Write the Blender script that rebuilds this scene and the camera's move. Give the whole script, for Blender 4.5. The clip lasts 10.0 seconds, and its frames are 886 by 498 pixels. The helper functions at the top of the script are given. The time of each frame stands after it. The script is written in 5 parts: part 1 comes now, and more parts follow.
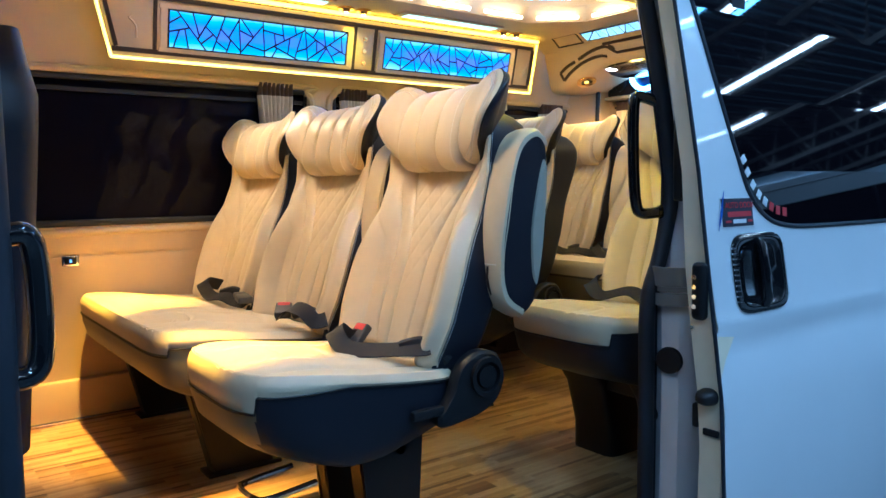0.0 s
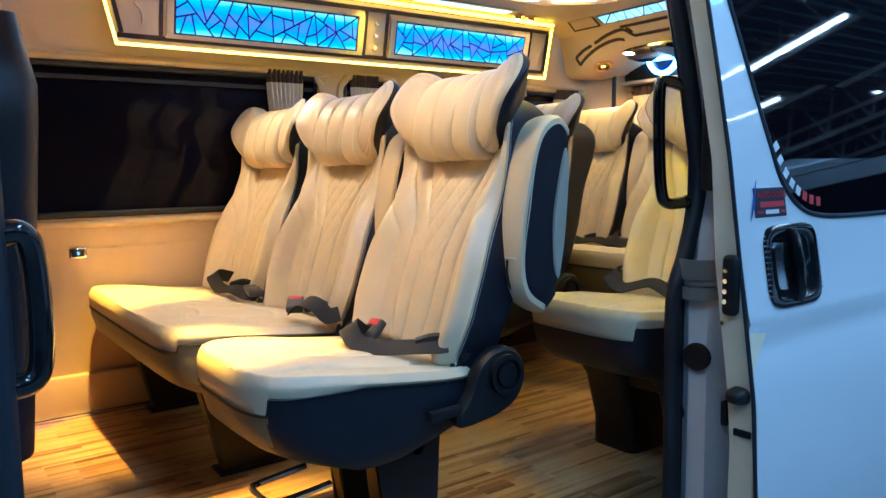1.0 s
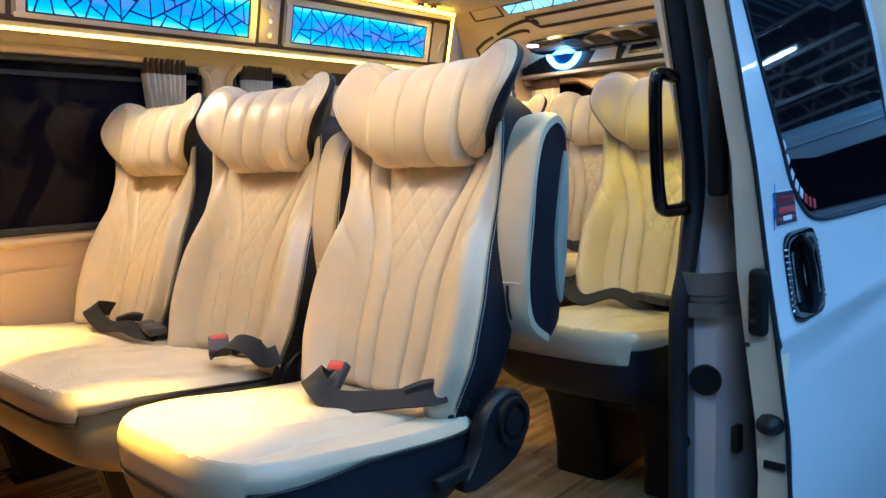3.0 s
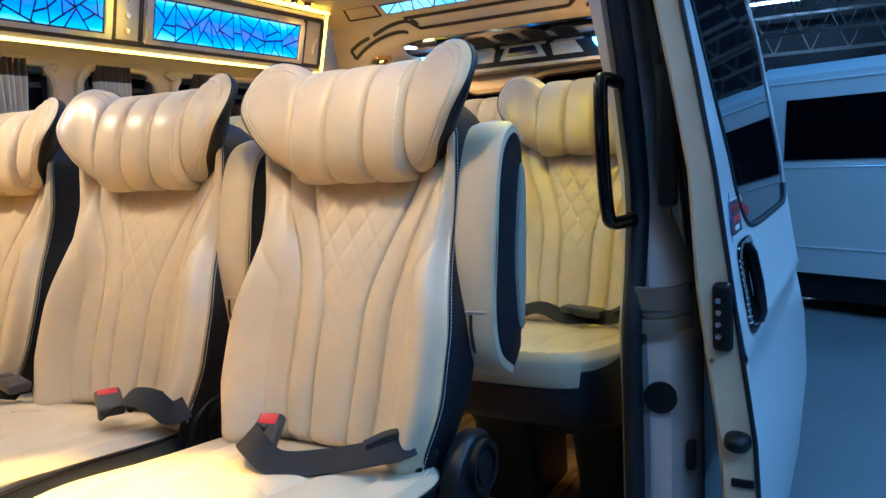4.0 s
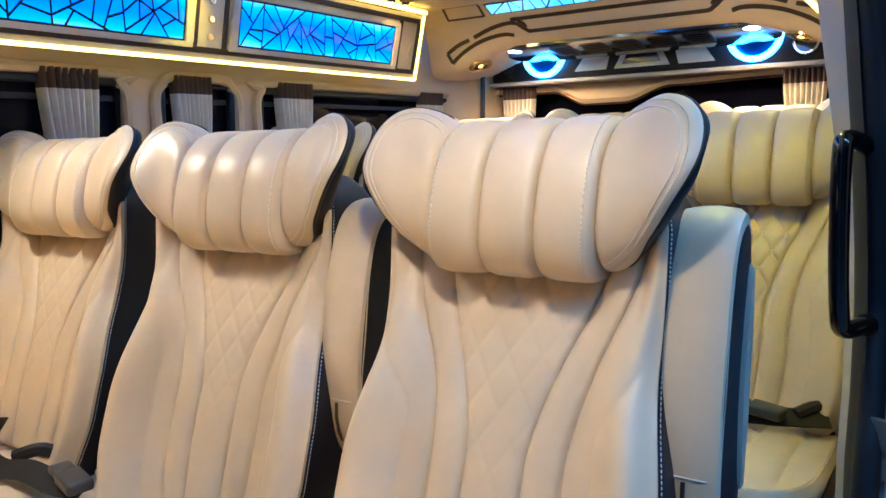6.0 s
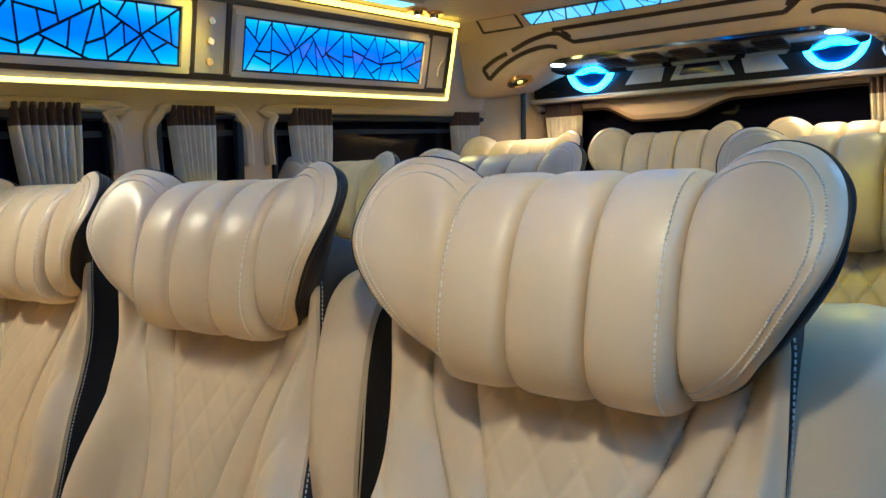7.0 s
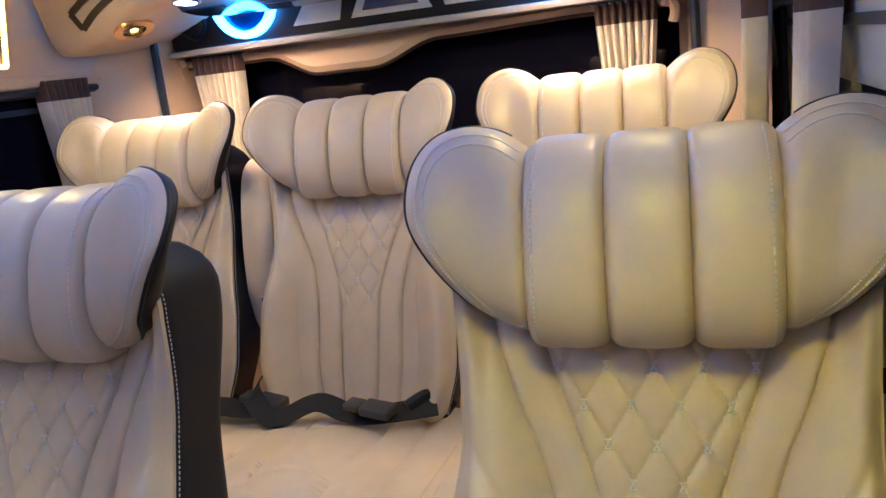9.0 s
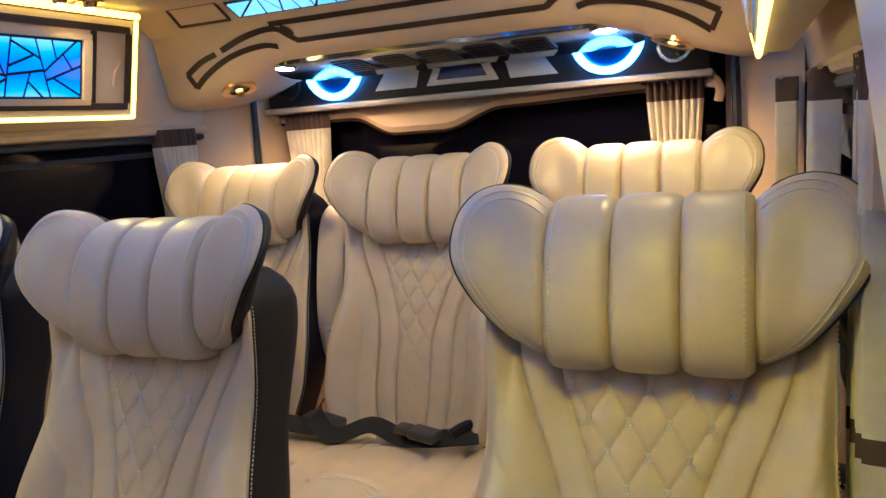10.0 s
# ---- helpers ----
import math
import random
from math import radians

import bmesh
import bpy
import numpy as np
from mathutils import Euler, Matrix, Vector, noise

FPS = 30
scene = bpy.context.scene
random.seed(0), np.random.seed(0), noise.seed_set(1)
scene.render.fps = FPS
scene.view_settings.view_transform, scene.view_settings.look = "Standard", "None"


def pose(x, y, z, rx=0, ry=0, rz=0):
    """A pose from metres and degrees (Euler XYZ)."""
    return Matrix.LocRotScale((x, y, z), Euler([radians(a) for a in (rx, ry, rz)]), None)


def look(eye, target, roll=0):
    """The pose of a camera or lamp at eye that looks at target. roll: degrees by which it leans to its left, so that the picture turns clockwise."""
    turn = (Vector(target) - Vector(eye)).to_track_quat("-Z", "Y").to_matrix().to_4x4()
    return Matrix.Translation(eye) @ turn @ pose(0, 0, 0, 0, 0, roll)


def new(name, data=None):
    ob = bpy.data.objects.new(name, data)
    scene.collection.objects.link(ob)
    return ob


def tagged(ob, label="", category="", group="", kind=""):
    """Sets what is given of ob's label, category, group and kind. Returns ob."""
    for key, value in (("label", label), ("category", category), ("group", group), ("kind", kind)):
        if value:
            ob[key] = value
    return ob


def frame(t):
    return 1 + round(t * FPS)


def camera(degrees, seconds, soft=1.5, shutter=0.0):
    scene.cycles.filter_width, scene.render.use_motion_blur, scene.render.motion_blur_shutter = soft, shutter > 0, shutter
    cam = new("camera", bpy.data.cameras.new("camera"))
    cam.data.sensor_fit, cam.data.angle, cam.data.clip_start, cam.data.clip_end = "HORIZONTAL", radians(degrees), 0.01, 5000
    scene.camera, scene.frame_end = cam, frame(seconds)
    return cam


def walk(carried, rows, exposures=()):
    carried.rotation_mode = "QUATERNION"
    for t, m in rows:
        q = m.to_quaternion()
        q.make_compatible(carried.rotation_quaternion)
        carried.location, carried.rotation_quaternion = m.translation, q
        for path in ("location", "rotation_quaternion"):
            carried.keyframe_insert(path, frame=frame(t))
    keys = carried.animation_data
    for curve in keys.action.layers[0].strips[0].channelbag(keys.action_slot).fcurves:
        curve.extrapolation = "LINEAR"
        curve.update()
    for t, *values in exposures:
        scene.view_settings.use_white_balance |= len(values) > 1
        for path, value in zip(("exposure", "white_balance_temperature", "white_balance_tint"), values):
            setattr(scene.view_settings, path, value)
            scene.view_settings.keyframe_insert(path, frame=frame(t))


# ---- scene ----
cam = camera(61.8, 10.0)
PATH = [
    (0, (2.079, 0.029, 1.393), (0.484, 1.225, 1.224), -0.7),
    (0.5, (2.066, 0.041, 1.406), (0.466, 1.227, 1.218), -0.7),
    (1, (2.012, 0.058, 1.402), (0.404, 1.229, 1.197), -1.0),
    (1.5, (1.942, 0.066, 1.414), (0.341, 1.243, 1.193), -1.5),
    (2, (1.852, 0.051, 1.401), (0.305, 1.297, 1.173), -1.6),
    (2.5, (1.729, 0.04, 1.423), (0.291, 1.409, 1.192), -1.7),
    (3.8, (1.385, 0.051, 1.458), (0.31, 1.72, 1.219), -3.0),
    (4, (1.334, 0.062, 1.47), (0.353, 1.788, 1.225), -3.1),
    (4.5, (1.236, 0.087, 1.503), (0.421, 1.897, 1.257), -1.8),
    (5, (1.184, 0.118, 1.531), (0.379, 1.934, 1.303), -0.1),
    (5.5, (1.11, 0.196, 1.567), (0.171, 1.944, 1.32), -0.2),
    (6, (1.002, 0.285, 1.62), (-0.101, 1.928, 1.333), -1.5),
    (6.2, (0.939, 0.325, 1.644), (-0.207, 1.938, 1.353), -1.1),
    (7.3, (0.851, 0.707, 1.694), (-0.364, 2.275, 1.439), -3.0),
    (7.5, (0.832, 0.835, 1.72), (-0.332, 2.438, 1.444), -3.6),
    (7.7, (0.814, 0.966, 1.745), (-0.267, 2.619, 1.432), -4.9),
    (8, (0.794, 1.142, 1.743), (-0.124, 2.879, 1.366), -5.8),
    (8.5, (0.737, 1.291, 1.753), (0.048, 3.104, 1.265), -7.3),
    (9, (0.674, 1.351, 1.777), (0.071, 3.19, 1.272), -6.9),
    (9.5, (0.669, 1.332, 1.795), (0.033, 3.176, 1.355), -6.0),
    (10, (0.77, 1.184, 1.785), (-0.004, 2.998, 1.452), -4.4),
]
EXPOSE = [(0.0, 0.14, 4850, 12), (2.5, 0.26, 4650, 11), (4.0, 0.0, 4350, 11), (4.5, 0.2, 4350, 10), (5.0, 0.25, 4350, 8), (6.0, 0.0, 4050, 12), (7.5, -0.72, 4000, 0), (8.0, -0.48, 4650, 10), (8.5, -0.16, 4100, 26), (9.5, -0.16, 4000, 27), (10.0, -0.28, 4250, 22)]
walk(cam, [(t, look(eye, target, roll)) for t, eye, target, roll in PATH], EXPOSE)

# ---- world, lamps ----
FZ = 0.547            # van floor
world = bpy.data.worlds.new("night")
scene.world = world
world.use_nodes = True
wb = world.node_tree.nodes["Background"]
wb.inputs[0].default_value = (0.20, 0.42, 0.62, 1)
wb.inputs[1].default_value = 0.16


def lamp(name, kind, at, to, power, colour, size=0.05, angle=60, blend=0.6):
    d = bpy.data.lights.new(name, kind)
    d.energy, d.color = power, colour
    if kind == "AREA":
        d.size = size
    else:
        d.shadow_soft_size = size
    if kind == "SPOT":
        d.spot_size, d.spot_blend = radians(angle), blend
    ob = new(name, d)
    ob.matrix_world = look(at, to)
    return ob


WARM = (1.0, 0.70, 0.36)
YEL = (1.0, 0.66, 0.0)
COOL = (0.42, 0.74, 1.0)
# reading spots in the ceiling over the front row
lamp("ceiling_spot_lamp", "SPOT", (0.36, 0.57, 2.10), (0.37, 0.64, 1.0), 560, (1, 0.50, 0.02), 0.02, 31, 1.0)
lamp("ceiling_spot_lamp", "SPOT", (-0.52, 0.58, 2.10), (-0.58, 0.60, 1.0), 480, (1, 0.50, 0.02), 0.02, 36, 1.0)
# gold and white downlights of the rear arch
for sx in (-1, 1):
    lamp("arch_down_lamp", "SPOT", (sx * 0.45, 3.0, 1.945), (sx * 0.40, 3.25, 1.2), 26, (1.0, 0.52, 0.13), 0.03, 135, 0.8)
    lamp("arch_gold_lamp", "SPOT", (sx * 0.61, 3.0, 1.90), (sx * 0.50, 2.85, 1.0), 2.5, (1, 0.66, 0.30), 0.02, 100, 0.8)
    for yy in (1.63, 2.49):
        lamp("soffit_spot_and_fill_lamp", "SPOT", (sx * 0.67, yy, 2.09), ((sx * 0.70, 1.72, 1.0) if yy < 2 else (sx * 0.12, 2.80, 1.1)), (24 if sx > 0 else 26) if yy < 2 else 19, YEL if yy < 2 else (1.0, 0.60, 0.09), 0.06, 100 if yy < 2 else 150, 0.8)
    # fill spots added to brighten the front row
    lamp("soffit_spot_and_fill_lamp", "SPOT", (sx * 0.64, 0.80, 2.09), (sx * 0.26, 0.98, 1.0), 26 if sx > 0 else 40, (1.0, 0.63, 0.25), 0.03, 96, 0.8)
# tube lights of the hall
# the lamp at (0.5, 7.0) has no tube; it is added light on the minibus
for tx, ty in ((3.2, -2.0), (3.2, 3.0), (5.5, 0.5), (0.5, 7.0), (4.5, 8.5)):
    d = bpy.data.lights.new("hall_tube_lamp", "AREA")
    d.shape, d.size, d.size_y, d.energy, d.color = "RECTANGLE", 2.4, 0.15, 34 if ty > 4 else 50 if ty < 0 else 95, COOL if ty < 4 else (0.20, 0.58, 1.0)
    ob = new("hall_tube_lamp", d)
    ob.location = (tx, ty, 5.2)

# ---- materials ----


def mat(name, colour, rough=0.5, metal=0.0, coat=0.0, bump=0.0, scale=200.0, vary=0.12, vscale=6.0, emit=None, power=0.0, spec=0.5, sheen=0.0):
    m = bpy.data.materials.new(name)
    m.use_nodes = True
    nt = m.node_tree
    p = nt.nodes["Principled BSDF"]
    p.inputs["Roughness"].default_value = rough
    p.inputs["Metallic"].default_value = metal
    p.inputs["Coat Weight"].default_value = coat
    p.inputs["Specular IOR Level"].default_value = spec
    p.inputs["Base Color"].default_value = (*colour, 1)
    if emit:
        p.inputs["Emission Color"].default_value = (*emit, 1)
        p.inputs["Emission Strength"].default_value = power
        return m
    tc = nt.nodes.new("ShaderNodeTexCoord")
    if vary:
        n = nt.nodes.new("ShaderNodeTexNoise")
        n.inputs["Scale"].default_value, n.inputs["Detail"].default_value = vscale, 6
        nt.links.new(tc.outputs["Object"], n.inputs["Vector"])
        r = nt.nodes.new("ShaderNodeMapRange")
        r.inputs[1].default_value, r.inputs[2].default_value = 0.3, 0.7
        r.inputs[3].default_value, r.inputs[4].default_value = 1 - vary, 1 + vary
        nt.links.new(n.outputs[0], r.inputs[0])
        mx = nt.nodes.new("ShaderNodeMix")
        mx.data_type, mx.blend_type = "RGBA", "MULTIPLY"
        mx.inputs["Factor"].default_value = 1
        mx.inputs[6].default_value = (*colour, 1)
        nt.links.new(r.outputs[0], mx.inputs[7])
        nt.links.new(mx.outputs[2], p.inputs["Base Color"])
        r2 = nt.nodes.new("ShaderNodeMapRange")
        r2.inputs[3].default_value, r2.inputs[4].default_value = max(0.02, rough - 0.04), min(1, rough + 0.05)
        nt.links.new(n.outputs[0], r2.inputs[0])
        nt.links.new(r2.outputs[0], p.inputs["Roughness"])
    if bump:
        v = nt.nodes.new("ShaderNodeTexVoronoi")
        v.inputs["Scale"].default_value = scale
        nt.links.new(tc.outputs["Object"], v.inputs["Vector"])
        n2 = nt.nodes.new("ShaderNodeTexNoise")
        n2.inputs["Scale"].default_value, n2.inputs["Detail"].default_value = scale * 0.12, 4
        nt.links.new(tc.outputs["Object"], n2.inputs["Vector"])
        ad = nt.nodes.new("ShaderNodeMath")
        ad.operation = "ADD"
        nt.links.new(v.outputs["Distance"], ad.inputs[0])
        nt.links.new(n2.outputs[0], ad.inputs[1])
        b = nt.nodes.new("ShaderNodeBump")
        b.inputs["Strength"].default_value, b.inputs["Distance"].default_value = bump, 0.002
        nt.links.new(ad.outputs[0], b.inputs["Height"])
        nt.links.new(b.outputs[0], p.inputs["Normal"])
    return m


CREAM = mat("cream_leather", (0.62, 0.51, 0.345), 0.34, bump=0.06, scale=750, vary=0.07, vscale=9)
DARK = mat("dark_leather", (0.011, 0.012, 0.020), 0.42, bump=0.12, scale=420, vary=0.15, spec=0.35)
SKIRT = mat("olive_grey_leather", (0.165, 0.138, 0.075), 0.5, bump=0.12, scale=380, vary=0.12)
BLACK = mat("black_plastic", (0.010, 0.010, 0.012), 0.42, bump=0.1, scale=300, vary=0.15, spec=0.35)
GLOSS = mat("gloss_black", (0.008, 0.008, 0.010), 0.10, coat=0.6, vary=0.0)
RUBBER = mat("black_rubber", (0.012, 0.016, 0.026), 0.55, vary=0.2, bump=0.1, scale=150)
STRAP = mat("belt_webbing", (0.010, 0.010, 0.013), 0.6, vary=0.2, bump=0.3, scale=600, spec=0.3)
RED = mat("red_button", (0.55, 0.03, 0.03), 0.4, vary=0.05)
CHROME = mat("chrome", (0.75, 0.76, 0.78), 0.12, metal=1, vary=0.0)
GOLDM = mat("gold_metal", (0.80, 0.55, 0.20), 0.18, metal=1, vary=0.05)
LINER = mat("beige_headliner", (0.56, 0.43, 0.27), 0.62, bump=0.1, scale=260, vary=0.08, vscale=4)
TRIMB = mat("beige_wall_trim", (0.58, 0.43, 0.27), 0.45, bump=0.1, scale=260, vary=0.06, vscale=3)
INLAY = mat("carved_cream_inlay", (0.58, 0.45, 0.30), 0.5, bump=0.1, scale=200, vary=0.08)
BROWN = mat("dark_brown_moulding", (0.030, 0.016, 0.012), 0.35, vary=0.2, vscale=20)
GLASS = mat("black_tinted_glass", (0.004, 0.003, 0.005), 0.03, vary=0.0, spec=0.5)
CABIN = mat("black_cabin_glass", (0.005, 0.005, 0.012), 0.03, vary=0.0, spec=0.13)
PAINT = mat("white_car_paint", (0.72, 0.74, 0.76), 0.30, coat=0.5, vary=0.03, vscale=2)
JAMB = mat("beige_jamb_paint", (0.66, 0.62, 0.62), 0.40, coat=0.2, vary=0.06, vscale=8)
DOORTRIM = mat("beige_door_edge", (0.86, 0.73, 0.52), 0.5, vary=0.08, vscale=8)
CURT = mat("cream_curtain", (0.72, 0.66, 0.53), 0.8, bump=0.3, scale=900, vary=0.1, vscale=20)
CURTB = mat("brown_curtain_head", (0.085, 0.055, 0.050), 0.75, bump=0.3, scale=900, vary=0.15, vscale=20)
CONC = mat("hall_concrete", (0.17, 0.18, 0.19), 0.35, bump=0.15, scale=60, vary=0.2, vscale=0.8)
STEEL = mat("roof_steel", (0.30, 0.32, 0.34), 0.6, vary=0.2)
SHEET = mat("roof_sheet", (0.16, 0.18, 0.20), 0.5, vary=0.2)
WALLM = mat("hall_wall", (0.05, 0.06, 0.08), 0.7, vary=0.3, vscale=0.5)
LEDY = mat("yellow_led_strip", (1, 0.8, 0.3), emit=(1.0, 0.68, 0.08), power=4.2)
LEDT = mat("deep_yellow_led_strip", (1, 0.8, 0.2), emit=(1.0, 0.60, 0.02), power=9)
LEDW = mat("warm_led_strip", (1, 0.9, 0.6), emit=(1.0, 0.83, 0.46), power=15)
LEDB = mat("blue_ring_led", (0.3, 0.7, 1), emit=(0.24, 0.64, 1.0), power=15)
LEDC = mat("white_downlight", (1, 1, 1), emit=(1.0, 0.9, 0.75), power=18)
TUBE = mat("hall_tube", (1, 1, 1), emit=(0.75, 0.93, 1.0), power=36)
STICK = mat("sticker_dark", (0.02, 0.02, 0.035), 0.4, vary=0.05)
WHITE = mat("white_print", (0.75, 0.75, 0.75), 0.5, vary=0.05)
REDP = mat("red_print", (0.5, 0.03, 0.04), 0.5, vary=0.05)
BLUEP = mat("blue_print", (0.05, 0.15, 0.6), 0.5, vary=0.05)


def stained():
    """Backlit glass: blue to violet, with a paler rim glow painted into its emission."""
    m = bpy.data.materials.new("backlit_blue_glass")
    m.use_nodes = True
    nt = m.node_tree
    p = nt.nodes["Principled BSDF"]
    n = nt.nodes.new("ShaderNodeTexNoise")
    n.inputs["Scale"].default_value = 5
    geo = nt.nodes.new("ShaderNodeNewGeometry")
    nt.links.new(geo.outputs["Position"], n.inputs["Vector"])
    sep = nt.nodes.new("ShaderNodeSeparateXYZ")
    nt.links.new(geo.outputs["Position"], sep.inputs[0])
    # rim glow is painted into the emission by height; no lamps stand behind
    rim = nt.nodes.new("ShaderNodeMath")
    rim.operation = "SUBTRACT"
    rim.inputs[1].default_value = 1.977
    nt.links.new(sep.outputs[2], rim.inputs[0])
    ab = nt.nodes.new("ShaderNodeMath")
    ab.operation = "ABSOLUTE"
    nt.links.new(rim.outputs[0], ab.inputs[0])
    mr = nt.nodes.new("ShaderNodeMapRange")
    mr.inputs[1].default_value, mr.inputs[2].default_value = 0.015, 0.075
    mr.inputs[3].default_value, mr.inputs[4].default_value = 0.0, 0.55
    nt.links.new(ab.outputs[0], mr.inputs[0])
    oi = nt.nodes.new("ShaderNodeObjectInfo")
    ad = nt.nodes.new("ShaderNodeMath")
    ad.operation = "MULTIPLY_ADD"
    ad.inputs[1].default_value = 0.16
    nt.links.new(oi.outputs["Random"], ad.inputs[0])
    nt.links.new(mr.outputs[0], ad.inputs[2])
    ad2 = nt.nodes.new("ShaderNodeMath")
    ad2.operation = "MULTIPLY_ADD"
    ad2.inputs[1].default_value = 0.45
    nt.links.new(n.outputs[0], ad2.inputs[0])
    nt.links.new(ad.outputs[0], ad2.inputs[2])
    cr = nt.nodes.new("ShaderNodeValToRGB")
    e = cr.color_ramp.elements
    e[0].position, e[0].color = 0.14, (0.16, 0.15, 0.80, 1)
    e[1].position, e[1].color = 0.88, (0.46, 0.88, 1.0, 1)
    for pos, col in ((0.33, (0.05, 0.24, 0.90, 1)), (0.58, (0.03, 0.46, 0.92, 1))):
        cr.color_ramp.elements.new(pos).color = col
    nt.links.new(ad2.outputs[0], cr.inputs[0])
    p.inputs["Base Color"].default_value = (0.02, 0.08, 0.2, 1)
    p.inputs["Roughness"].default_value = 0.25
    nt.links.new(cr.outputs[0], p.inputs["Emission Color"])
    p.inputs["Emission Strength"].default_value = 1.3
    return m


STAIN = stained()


def floor_vinyl():
    """Printed strip floor: short strips of tan to dark brown, running the length of the van."""
    m = bpy.data.materials.new("strip_vinyl")
    m.use_nodes = True
    nt = m.node_tree
    p = nt.nodes["Principled BSDF"]
    tc = nt.nodes.new("ShaderNodeTexCoord")
    mp = nt.nodes.new("ShaderNodeMapping")
    mp.inputs["Rotation"].default_value = (0, 0, radians(90))
    nt.links.new(tc.outputs["Object"], mp.inputs[0])
    cols = []
    for bw, rh, off in ((0.34, 0.026, 0.37), (0.21, 0.013, 0.61)):
        b = nt.nodes.new("ShaderNodeTexBrick")
        b.offset, b.offset_frequency, b.squash = off, 3, 1
        b.inputs["Color1"].default_value, b.inputs["Color2"].default_value = (0, 0, 0, 1), (1, 1, 1, 1)
        b.inputs["Scale"].default_value, b.inputs["Mortar Size"].default_value = 1, 0
        b.inputs["Brick Width"].default_value, b.inputs["Row Height"].default_value = bw, rh
        nt.links.new(mp.outputs[0], b.inputs["Vector"])
        cols.append(b)
    mx = nt.nodes.new("ShaderNodeMix")
    mx.data_type = "RGBA"
    mx.inputs["Factor"].default_value = 0.42
    nt.links.new(cols[0].outputs[0], mx.inputs[6])
    nt.links.new(cols[1].outputs[0], mx.inputs[7])
    cr = nt.nodes.new("ShaderNodeValToRGB")
    e = cr.color_ramp.elements
    e[0].position, e[0].color = 0.06, (0.09, 0.035, 0.012, 1)
    e[1].position, e[1].color = 0.9, (0.52, 0.34, 0.16, 1)
    for pos, c in ((0.30, (0.26, 0.13, 0.045, 1)), (0.5, (0.42, 0.25, 0.10, 1))):
        cr.color_ramp.elements.new(pos).color = c
    nt.links.new(mx.outputs[2], cr.inputs[0])
    g = nt.nodes.new("ShaderNodeTexNoise")
    mp2 = nt.nodes.new("ShaderNodeMapping")
    mp2.inputs["Scale"].default_value = (220, 9, 1)
    nt.links.new(tc.outputs["Object"], mp2.inputs[0])
    nt.links.new(mp2.outputs[0], g.inputs["Vector"])
    m2 = nt.nodes.new("ShaderNodeMix")
    m2.data_type, m2.blend_type = "RGBA", "OVERLAY"
    m2.inputs["Factor"].default_value = 0.45
    nt.links.new(cr.outputs[0], m2.inputs[6])
    nt.links.new(g.outputs[0], m2.inputs[7])
    nt.links.new(m2.outputs[2], p.inputs["Base Color"])
    p.inputs["Roughness"].default_value = 0.32
    bp = nt.nodes.new("ShaderNodeBump")
    bp.inputs["Strength"].default_value, bp.inputs["Distance"].default_value = 0.15, 0.001
    nt.links.new(g.outputs[0], bp.inputs["Height"])
    nt.links.new(bp.outputs[0], p.inputs["Normal"])
    return m


VINYL = floor_vinyl()

# ---- building helpers ----


def part(name, bm, material, parent=None, label="", smooth=True):
    """One mesh object out of a bmesh, under parent."""
    me = bpy.data.meshes.new(name)
    bmesh.ops.recalc_face_normals(bm, faces=bm.faces)
    for f in bm.faces:
        f.smooth = smooth
    bm.to_mesh(me)
    bm.free()
    for m in (material if isinstance(material, (list, tuple)) else [material]):
        me.materials.append(m)
    if smooth:
        me.set_sharp_from_angle(angle=radians(42))
    ob = new(name, me)
    if parent:
        ob.parent = parent
    if label:
        tagged(ob, label)
    return ob


def thing(name, at, label, category, group="", kind=""):
    ob = new(name)
    ob.empty_display_size = 0.05
    ob.location = at
    return tagged(ob, label, category, group, kind)


def setting(name, bm, material, label="", category="", smooth=False):
    return tagged(part(name, bm, material, None, "", smooth), label, category or name.rstrip("_0123456789"), "", "structure")


def box(bm, x0, x1, y0, y1, z0, z1, bev=0.0, seg=2):
    r = bmesh.ops.create_cube(bm, size=1, matrix=Matrix.Translation(((x0 + x1) / 2, (y0 + y1) / 2, (z0 + z1) / 2)) @ Matrix.Diagonal((x1 - x0, y1 - y0, z1 - z0, 1)))
    if bev:
        es = list({e for v in r["verts"] for e in v.link_edges})
        bmesh.ops.bevel(bm, geom=es, offset=bev, segments=seg, affect="EDGES", profile=0.5)
    return bm


def rings(bm, loops, caps=True, closed=True):
    """Skin between loops of equally many points."""
    vs = [[bm.verts.new(p) for p in l] for l in loops]
    n = len(vs[0])
    for a, b in zip(vs, vs[1:]):
        for i in range(n if closed else n - 1):
            j = (i + 1) % n
            bm.faces.new((a[i], a[j], b[j], b[i]))
    if caps:
        for l in (vs[0], vs[-1]):
            bm.faces.new(l)
    return bm


def sup(a, b, n=32, e=4.0):
    """Points of a superellipse of half sizes a, b."""
    out = []
    for i in range(n):
        t = 2 * math.pi * i / n
        c, s = math.cos(t), math.sin(t)
        out.append((a * math.copysign(abs(c) ** (2 / e), c), b * math.copysign(abs(s) ** (2 / e), s)))
    return out


def loft(secs, n=32, e=4.0):
    """Solid from sections (cx, cy, z, half x, half y) stacked upwards."""
    bm = bmesh.new()
    return rings(bm, [[(cx + p, cy + q, z) for p, q in sup(hx, hy, n, e)] for cx, cy, z, hx, hy in secs])


def prism(bm, pts, axis, a, b):
    """Extrude a 2D outline along an axis from a to b."""
    def put(p, d):
        return {"x": (d, *p), "y": (p[0], d, p[1]), "z": (*p, d)}[axis]
    return rings(bm, [[put(p, a) for p in pts], [put(p, b) for p in pts]])


